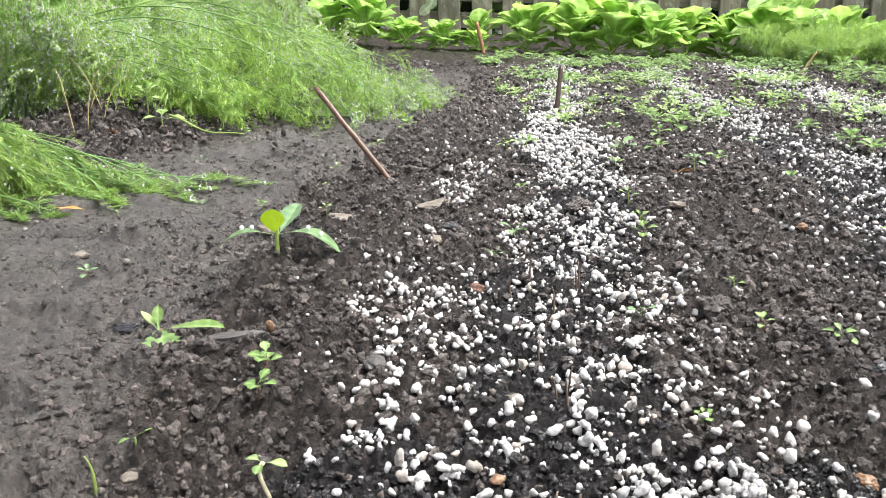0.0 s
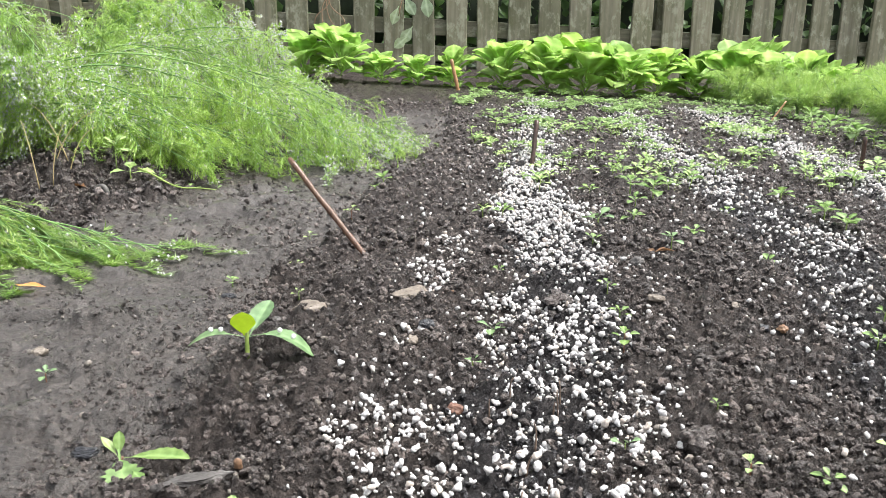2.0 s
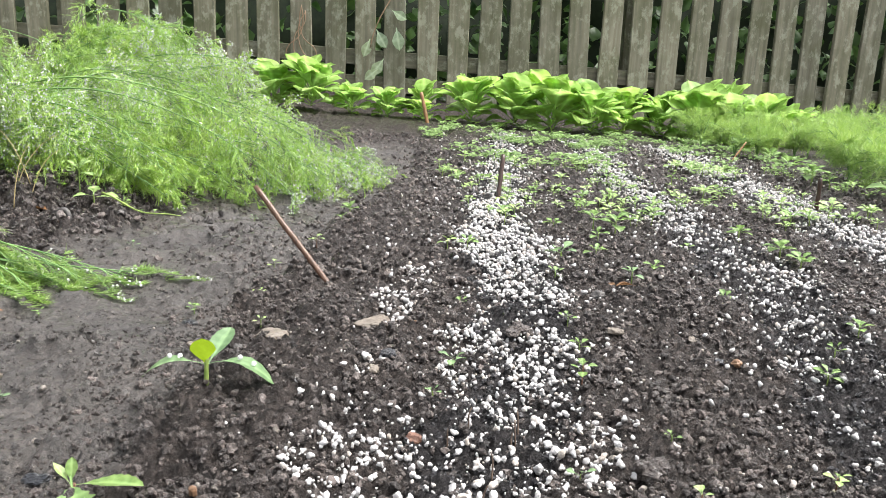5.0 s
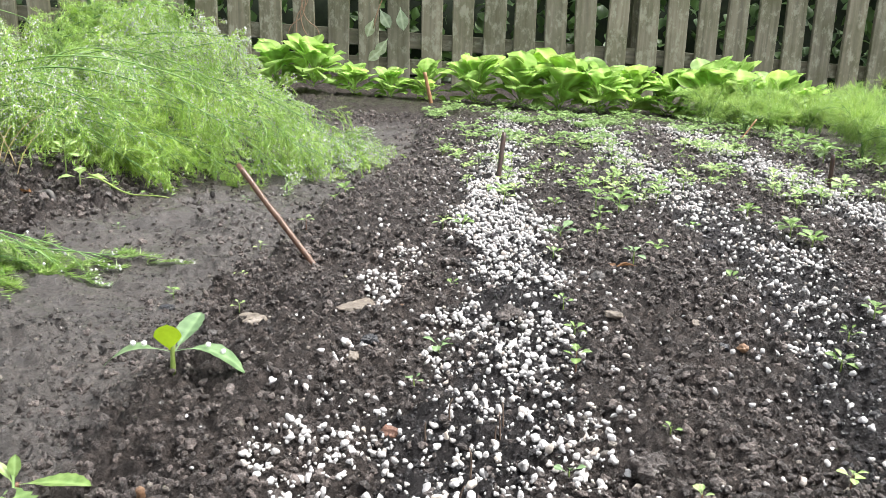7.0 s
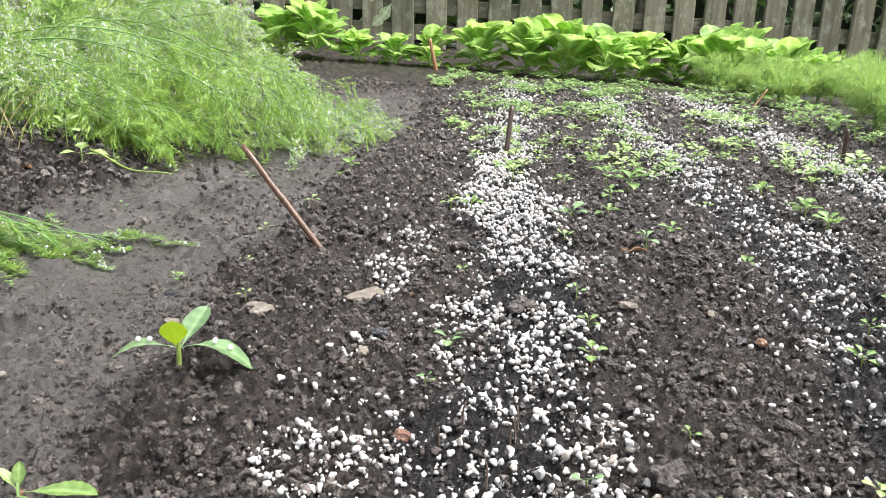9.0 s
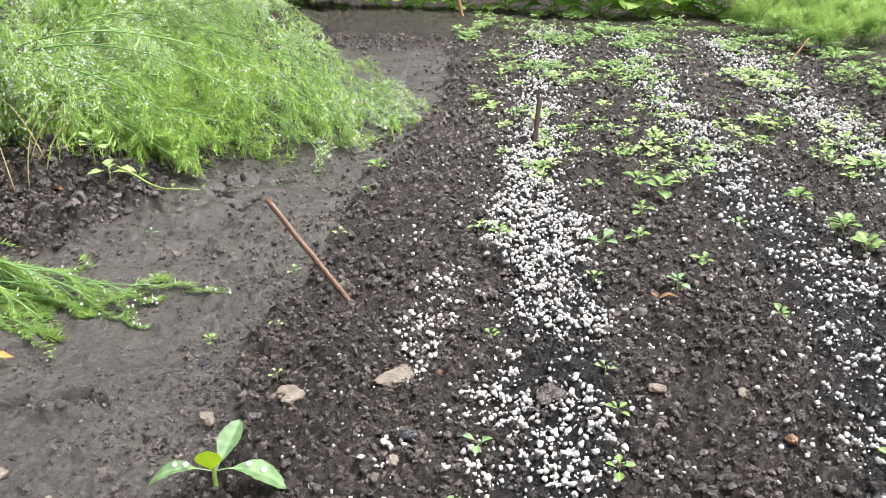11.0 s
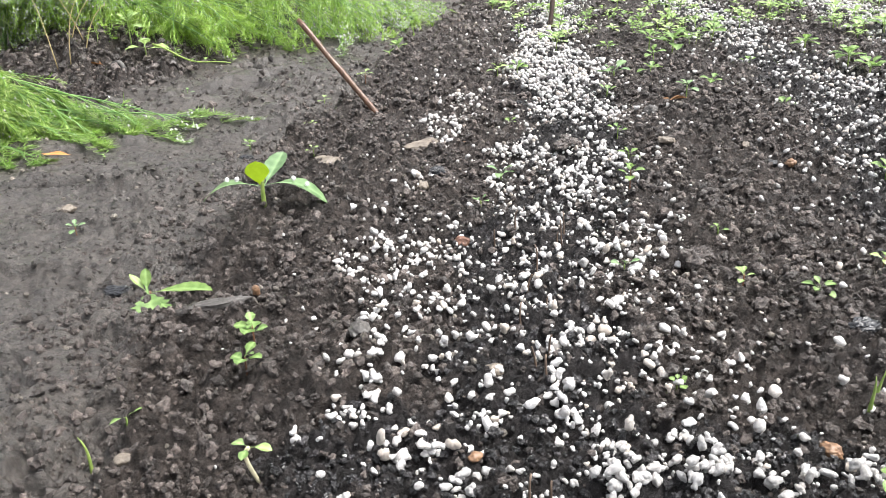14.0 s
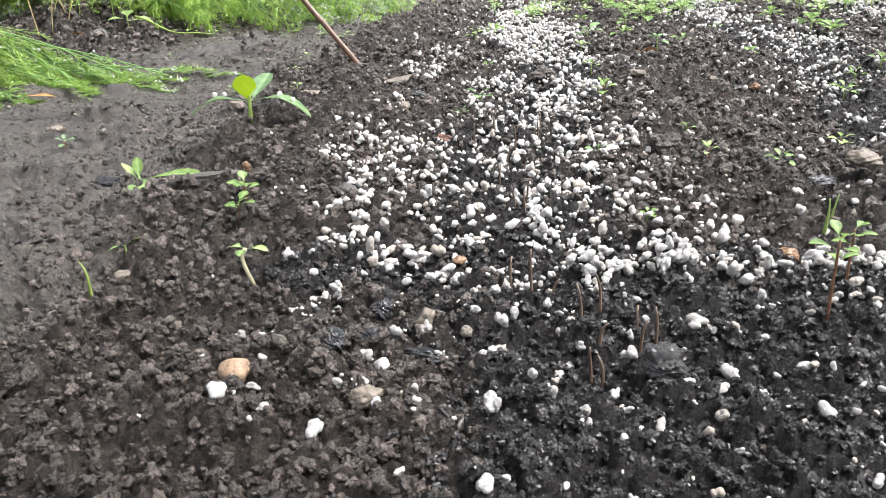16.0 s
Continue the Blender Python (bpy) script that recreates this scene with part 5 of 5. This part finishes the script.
# the creeping one in front of it
creep = thing("creeping_seedling", (-0.1437, 0.366, -0.014), "low seedling with long and lobed green leaves", "seedling")
part("stem", tube(Geo(), bezier((0, 0, -0.020), (0, 0, -0.006), (0, 0, 0.001), (0.001, 0, 0.005), 6), 0.0012, 6), RED_STEM, creep)
for geo, mat, m in (
    (leaf(0.039, 0.0110, 0.16, 0.7, 0.3, 0.30, 0.05, 0.06, 19, 7, 5), SEEDLING, pose(0, 0, 0.004, 0, 0, -104) @ pose(0, 0, 0, 16)),
    (leaf(0.025, 0.0165, 0.28, 0.6, 0.12, 0.3, 0.06, 0.17, 15, 7, 6), SEEDLING, pose(0, 0, 0.009, 0, 0, -156) @ pose(0, 0, 0, -16)),
    (leaf(0.0135, 0.0058, 0.2, 0.7, 0.3, 0.2, 0.05, 0.0, 10, 7, 7), SEEDLING, pose(0, 0, 0.004, 0, 0, 10) @ pose(0, 0, 0, 70)),
    (leaf(0.015, 0.0045, 0.2, 1.0, 0.3, 0.2, 0.05, 0.0, 10, 7, 8), YOUNG_LEAF, pose(0, 0, 0.004, 0, 0, 60) @ pose(0, 0, 0, 42)),
    (leaf(0.026, 0.0060, 0.68, 0.6, 0.2, 0.4, 0.05, 0.0, 15, 7, 9, 0.5), SEEDLING, pose(0, 0, 0.003, 0, 0, -138) @ pose(0, 0, 0, 12)),
):
    special_leaf(creep, geo, mat, m)

# the pale bent one
bent = thing("bent_seedling", on_land(-0.055, 0.211), "drooping pale-stemmed seedling with yellow-green leaves", "seedling")
part("stem", tube(Geo(), bezier((0.001, 0, -0.002), (-0.002, 0, 0.006), (-0.004, 0, 0.010), (-0.001, 0, 0.0125), 8), 0.0007, 6), PALE_STEM, bent)
for a, s, mat in ((-100, 1.0, YOUNG_LEAF), (60, 0.9, YOUNG_LEAF), (170, 0.8, SEEDLING)):
    part("leaf", LEAF_MESHES["oval", mat.name][1], mat, bent, "", pose(-0.001, 0, 0.0125, 0, 0, a) @ pose(0, 0, 0, 12) @ Matrix.Scale(0.55 * s, 4))

NEAR = (
    (0.113, 0.156, "oval", SEEDLING, RED_STEM, 0.024, 6, 0.62, "upright seedling with a red stem and green leaves"),
    (0.129, 0.177, "oval", SEEDLING, RED_STEM, 0.018, 5, 0.5, "seedling with a red stem beside perlite"),
    (0.089, 0.248, "spoon", SEEDLING, GREEN_STEM, 0.003, 7, 0.5, "tiny bright green rosette seedling"),
    (0.140, 0.325, "oval", YOUNG_LEAF, RED_STEM, 0.009, 5, 0.5, "small yellow-green seedling with a red stem"),
    (0.172, 0.319, "oval", SEEDLING, GREEN_STEM, 0.004, 6, 0.6, "small green rosette seedling"),
    (0.151, 0.392, "spoon", SEEDLING, GREEN_STEM, 0.005, 5, 0.5, "tiny green seedling on dark soil"),
    (0.213, 0.344, "oval", YOUNG_LEAF, RED_STEM, 0.010, 5, 0.6, "small yellow-green seedling on a red stem"),
    (-0.073, 0.294, "toothed", SEEDLING, RED_STEM, 0.012, 6, 0.62, "seedling with toothed leaves on a dark red stem"),
    (-0.072, 0.274, "toothed", SEEDLING, RED_STEM, 0.008, 5, 0.55, "small seedling with toothed green leaves"),
    (-0.108, 0.243, "oval", SEEDLING, GREEN_STEM, 0.003, 2, 0.5, "single green seed leaf standing up"),
    (0.121, 0.465, "oval", SEEDLING, RED_STEM, 0.016, 7, 0.72, "leafy green seedling beside perlite"),
    (0.136, 0.534, "oval", SEEDLING, GREEN_STEM, 0.008, 5, 0.65, "small green seedling among perlite"),
    (0.136, 0.572, "spoon", SEEDLING, GREEN_STEM, 0.008, 4, 0.7, "small green seedling among perlite"),
    (0.045, 0.501, "oval", PALE_LEAF, GREEN_STEM, 0.005, 4, 0.9, "pale green seedling beside the perlite row"),
    (0.029, 0.449, "spoon", PALE_LEAF, GREEN_STEM, 0.004, 4, 0.6, "tiny pale seedling among perlite grains"),
    (0.094, 0.356, "spoon", PALE_LEAF, GREEN_STEM, 0.004, 3, 0.7, "pale seed leaf among perlite grains"),
    (0.063, 0.638, "spoon", SEEDLING, GREEN_STEM, 0.004, 6, 0.8, "small green rosette on bare soil"),
    (0.161, 0.735, "spoon", SEEDLING, GREEN_STEM, 0.006, 5, 1.0, "small green seedling among perlite"),
    (0.226, 0.707, "oval", PALE_LEAF, GREEN_STEM, 0.010, 5, 0.9, "pale seedling beside a dead leaf"),
    (0.295, 0.662, "oval", SEEDLING, GREEN_STEM, 0.004, 6, 0.95, "small green rosette on bare soil"),
    (0.270, 0.772, "oval", SEEDLING, GREEN_STEM, 0.005, 7, 0.95, "small green rosette on bare soil"),
    (0.182, 0.807, "oval", PALE_LEAF, GREEN_STEM, 0.006, 4, 1.7, "seedling with two broad pale leaves"),
    (0.225, 0.830, "oval", SEEDLING, GREEN_STEM, 0.005, 7, 1.1, "small leafy green seedling"),
    (0.243, 0.891, "oval", SEEDLING, GREEN_STEM, 0.012, 6, 1.1, "small leafy green seedling"),
    (0.285, 0.965, "toothed", SEEDLING, GREEN_STEM, 0.020, 9, 1.5, "leafy green seedling with toothed leaves"),
    (0.262, 0.985, "toothed", SEEDLING, GREEN_STEM, 0.018, 8, 1.4, "leafy green seedling with toothed leaves"),
    (0.215, 1.003, "oval", SEEDLING, GREEN_STEM, 0.012, 7, 1.1, "small leafy green seedling"),
    (0.158, 1.068, "toothed", SEEDLING, GREEN_STEM, 0.012, 8, 1.3, "leafy seedling in the perlite row"),
    (0.087, 0.834, "oval", SEEDLING, GREEN_STEM, 0.012, 7, 1.0, "small leafy seedling at the perlite row"),
    (0.069, 0.871, "oval", YOUNG_LEAF, GREEN_STEM, 0.012, 6, 0.85, "small yellow-green seedling at the perlite row"),
    (0.338, 0.866, "spoon", SEEDLING, GREEN_STEM, 0.004, 6, 1.0, "small green rosette on bare soil"),
    (0.367, 1.078, "toothed", SEEDLING, GREEN_STEM, 0.014, 8, 1.4, "leafy green seedling with toothed leaves"),
    (0.334, 1.102, "oval", SEEDLING, GREEN_STEM, 0.012, 7, 1.1, "small leafy green seedling"),
    (0.435, 0.842, "toothed", SEEDLING, GREEN_STEM, 0.012, 8, 1.5, "leafy green seedling with toothed leaves"),
    (0.435, 0.796, "toothed", SEEDLING, GREEN_STEM, 0.010, 7, 1.4, "leafy green seedling with toothed leaves"),
    (0.428, 0.932, "toothed", SEEDLING, GREEN_STEM, 0.012, 8, 1.3, "leafy green seedling with toothed leaves"),
    (0.544, 1.031, "toothed", SEEDLING, GREEN_STEM, 0.014, 8, 1.3, "leafy green seedling with toothed leaves"),
    (0.351, 0.555, "oval", SEEDLING, GREEN_STEM, 0.008, 7, 0.9, "small leafy green seedling"),
    (0.284, 0.477, "oval", SEEDLING, GREEN_STEM, 0.006, 6, 0.8, "small leafy green seedling"),
    (0.313, 0.520, "spoon", SEEDLING, GREEN_STEM, 0.006, 6, 0.8, "small green seedling among perlite"),
    (-0.050, 1.121, "toothed", SEEDLING, GREEN_STEM, 0.006, 6, 1.4, "small weed at the bed edge"),
    (-0.054, 0.988, "spoon", SEEDLING, GREEN_STEM, 0.006, 5, 0.9, "tiny weed at the bed edge"),
    (-0.072, 0.842, "oval", YOUNG_LEAF, RED_STEM, 0.010, 5, 0.8, "small weed beside the leaning stick"),
    (-0.108, 0.780, "spoon", YOUNG_LEAF, GREEN_STEM, 0.005, 5, 0.7, "tiny pale weed on the path"),
    (-0.160, 0.673, "spoon", SEEDLING, GREEN_STEM, 0.006, 7, 0.75, "small green weed on the path"),
    (-0.241, 0.789, "spoon", SEEDLING, GREEN_STEM, 0.006, 4, 0.7, "tiny pale weed on the path"),
    (-0.288, 0.925, "spoon", PALE_LEAF, GREEN_STEM, 0.006, 4, 0.7, "tiny pale weed on the path"),
    (-0.175, 1.074, "spoon", PALE_LEAF, GREEN_STEM, 0.005, 4, 0.8, "tiny pale weed on the path"),
    (-0.280, 0.656, "spoon", SEEDLING, GREEN_STEM, 0.004, 4, 0.7, "tiny green weed on the path"),
    (-0.103, 0.663, "spoon", YOUNG_LEAF, GREEN_STEM, 0.005, 4, 0.6, "tiny weed at the bed edge"),
    (-0.092, 0.594, "spoon", YOUNG_LEAF, GREEN_STEM, 0.006, 4, 0.55, "tiny weed behind a flat stone"),
    (-0.225, 0.470, "oval", PALE_LEAF, RED_STEM, 0.006, 5, 0.6, "small dull weed on the path"),
    (-0.400, 1.075, "spoon", YOUNG_LEAF, GREEN_STEM, 0.034, 9, 2.1, "leafy weed on the earth mound"),
    (-0.372, 1.045, "toothed", YOUNG_LEAF, GREEN_STEM, 0.014, 4, 2.0, "broad-leaved weed on the earth mound"),
    (0.82, 1.22, "oval", SEEDLING, GREEN_STEM, 0.03, 8, 3.6, "broad-leaved green plant at the bed edge"),
    (0.84, 1.62, "toothed", SEEDLING, GREEN_STEM, 0.035, 9, 2.6, "leafy green weed before the feathery herbs"),
    (0.89, 1.80, "toothed", SEEDLING, GREEN_STEM, 0.035, 9, 2.6, "leafy green weed before the feathery herbs"),
    (0.80, 1.45, "toothed", SEEDLING, GREEN_STEM, 0.03, 9, 2.2, "leafy green weed before the feathery herbs"),
    (0.93, 2.05, "toothed", SEEDLING, GREEN_STEM, 0.04, 9, 2.8, "leafy green weed before the feathery herbs"),
    (0.90, 1.30, "oval", SEEDLING, GREEN_STEM, 0.03, 8, 3.4, "broad-leaved green plant at the bed edge"),
)
for k, (x, y, style, lm, sm, h, n, size, label) in enumerate(NEAR):
    seedling(on_land(x, y), style, lm, sm, h, n, size, 200 + k, label, 53.0 * k)


def build_seedling_drifts():
    rng = np.random.default_rng(77)
    models = []
    for k in range(6):
        st = ("toothed", "oval", "spoon")[k % 3]
        models.append(seedling((0, 0, 0), st, (YOUNG_LEAF, SEEDLING, YOUNG_LEAF)[k % 3], GREEN_STEM, 0.007 + 0.002 * k, 6 + k % 3, 1.08, 300 + k, "young bright green seedling in the far bed"))

    def density(x, y):
        return np.where(y < 1.0, 0.12, np.where(y < 1.4, 0.45, 1.0)) * smooth(-0.06, 0.05, x - along(BED_EDGE, y)) * (1 - smooth(0.75, 0.95, x - 0.1 * y)) * smooth(-0.5, 0.3, vnoise(x * 9, y * 6, 61))

    x, y = scatter(1050, 0.1, 1.0, 0.95, 1.75, rng, density)
    for i in range(min(290, len(x))):
        m = models[i] if i < 6 else None
        s = rng.uniform(0.6, 1.25)
        place = pose(*on_land(x[i], y[i]), rng.uniform(-8, 8), rng.uniform(-8, 8), rng.uniform(0, 360)) @ Matrix.Scale(s, 4)
        if m is not None:
            m.matrix_basis = place
        else:
            copy_thing(models[int(rng.integers(0, 6))], place @ Matrix.Scale(1.0, 4))
    # the far, dense end of the bed
    x, y = scatter(3800, 0.1, 1.4, 1.7, 2.98, rng, lambda x, y: density(x, y) * smooth(-0.1, 0.5, vnoise(x * 22, y * 16, 62)))
    n = len(x)
    per = 7
    base = np.repeat(np.stack([x, y, land(x, y) + 0.012], -1), per, 0)
    a = rng.uniform(0, 6.28, n * per)
    dirs = np.stack([np.cos(a), np.sin(a), rng.uniform(0.0, 0.9, n * per)], -1)
    v, f = leaf_cloud(leaf(0.017, 0.0095, 0.25, 0.9, 0.25, 0.5, rows=5, cols=3, seed=9), base, dirs, rng.uniform(0.6, 1.25, n * per), rng.uniform(-0.4, 0.4, n * per))
    tagged(new("seedling_carpet", triangles("seedling_carpet", v, f, YOUNG_LEAF)), "dense carpet of young green seedlings at the far end", "seedlings", kind="stuff")


build_seedling_drifts()


# ---- dry stubs, dead leaves, small litter ----
def build_litter():
    rng = random.Random(9)
    spots = [(0.046, 0.160), (0.049, 0.150), (0.053, 0.168), (0.060, 0.150), (0.062, 0.160), (0.066, 0.156), (0.063, 0.141), (0.045, 0.141), (0.047, 0.137), (0.035, 0.180), (0.042, 0.183), (0.030, 0.19), (0.040, 0.262), (0.043, 0.255), (0.046, 0.27), (0.038, 0.30), (0.05, 0.31), (0.044, 0.33), (0.05, 0.345), (0.066, 0.39), (0.069, 0.394), (0.071, 0.40), (0.045, 0.40), (0.033, 0.385)]
    for k, (x, y) in enumerate(spots):
        h = rng.uniform(0.007, 0.016)
        g = tube(Geo(), bezier((0, 0, -0.003), (0, 0, h * 0.4), (rng.uniform(-1, 1) * 0.001, 0, h * 0.7), (rng.uniform(-1, 1) * 0.002, rng.uniform(-1, 1) * 0.002, h), 6), np.linspace(0.00055, 0.0003, 6), 6)
        single("dry_stub", g, STUB, on_land(x, y), "thin withered brown seedling stub in the row", "plant stub", "withered stubs in the row")
    for k, (x, y, s, turn) in enumerate(((0.225, 0.692, 1.2, 75), (0.205, 0.712, 0.8, 200), (-0.42, 1.02, 1.6, 60))):
        single("dead_leaf", leaf(0.016 * s, 0.008 * s, 0.1, 1.0, 0.5, 0.4, 0.1, 0, 9, 7, 70 + k), DEAD_LEAF, on_land(x, y, 0.003), "small dry orange-brown fallen leaf", "dead leaf", "fallen leaves", (5, 8, turn))
    single("dead_leaf", leaf(0.026, 0.013, 0.05, 0.8, 0.12, 0.1, 0.05, 0, 11, 7, 79), ORANGE_LEAF, on_land(-0.302, 0.643, 0.008), "bright orange fallen leaf on the wet path", "dead leaf", "fallen leaves", (6, 4, 85))
    curl = tube(Geo(), [(0.008 * math.cos(a), 0.004 * math.sin(a), 0.017 * math.sin(a)) for a in np.linspace(-0.3, 2.6, 14)], np.linspace(0.0028, 0.004, 14), 8)
    single("curled_root", curl, GREY_STONE, on_land(-0.384, 0.975, 0.000), "curled grey root sticking out of the mound", "root")
    for k, (x, y) in enumerate(((-0.121, 0.236), (0.152, 0.235), (0.155, 0.238))):
        g = tube(Geo(), bezier((0, 0, -0.002), (0, 0, 0.006), (0.001, 0, 0.010), (0.002 * (k - 1), 0, 0.015), 7), np.linspace(0.0009, 0.0002, 7), 5)
        single("grass_blade", g, GREEN_STEM, on_land(x, y), "single thin green grass blade", "grass")


build_litter()


def build_mound_growth():
    rng = random.Random(14)
    for k in range(5):
        x, y = -0.49 + 0.10 * rng.random(), 1.0 + 0.10 * rng.random()
        h = rng.uniform(0.04, 0.09)
        lean = rng.uniform(-0.07, 0.06)
        g = tube(Geo(), bezier((0, 0, -0.004), (lean * 0.2, 0, h * 0.5), (lean * 0.6, 0.01, h * 0.9), (lean, 0.02, h), 9), np.linspace(0.0008, 0.0003, 9), 5)
        single("dry_stalk", g, STRAW, on_land(x, y), "thin dry straw-coloured stalk on the earth mound", "dry stalk", "dry stalks on the mound")
    runner = thing("trailing_weed", on_land(-0.365, 1.055), "trailing yellow-green weed stem lying on the soil", "weed")
    pts = [(0.105 * t, -0.03 * math.sin(2 * t), 0.018 * (1 - t) ** 2 + 0.002 * math.sin(9 * t) - 0.006 * t) for t in np.linspace(0, 1, 14)]
    part("stem", tube(Geo(), pts, np.linspace(0.0016, 0.0008, 14), 6), GREEN_STEM, runner)
    for k in (4, 7, 9, 11, 13):
        part("leaf", LEAF_MESHES["spoon", SEEDLING.name][k % 3], SEEDLING, runner, "", pose(*pts[k], 0, 0, 80 * k) @ pose(0, 0, 0, 35) @ Matrix.Scale(0.9, 4))


build_mound_growth()


# ---- on the fence ----
def build_vine():
    vine = thing("vine", (-0.02, FENCE_Y - 0.03, 0.45), "pale vine sprig hanging over the fence", "vine")
    part("stem", tube(Geo(), bezier((0.06, 0.02, 0.12), (0.02, -0.02, 0.02), (-0.04, -0.02, -0.03), (-0.06, -0.02, -0.16), 12), 0.0025, 6), DRY, vine)
    for x, z, a, s in ((-0.06, -0.12, 200, 1.0), (-0.035, -0.08, 150, 1.1), (0.05, -0.07, 170, 1.2), (0.0, -0.2, 215, 1.1), (-0.02, -0.24, 230, 1.0), (0.03, 0.0, 120, 0.9)):
        part("leaf", leaf(0.085 * s, 0.045 * s, 0.1, 1.0, 0.2, 0.3, 0.03, 0, 9, 7, int(a)), VINE, vine, "", pose(x, -0.02, z, 90, a, 0))
    dry = thing("dry_vine", (-0.37, FENCE_Y - 0.05, 0.30), "dry curled brown tendril hanging on the fence", "vine")
    for k in range(4):
        pts = [(0.02 * math.sin(5 * t + k) + 0.03 * (k - 1.5) * t, -0.01, 0.14 - 0.20 * t + 0.015 * math.cos(7 * t + 2 * k)) for t in np.linspace(0, 1, 16)]
        part("tendril", tube(Geo(), pts, 0.002, 5), DRY, dry)


build_vine()
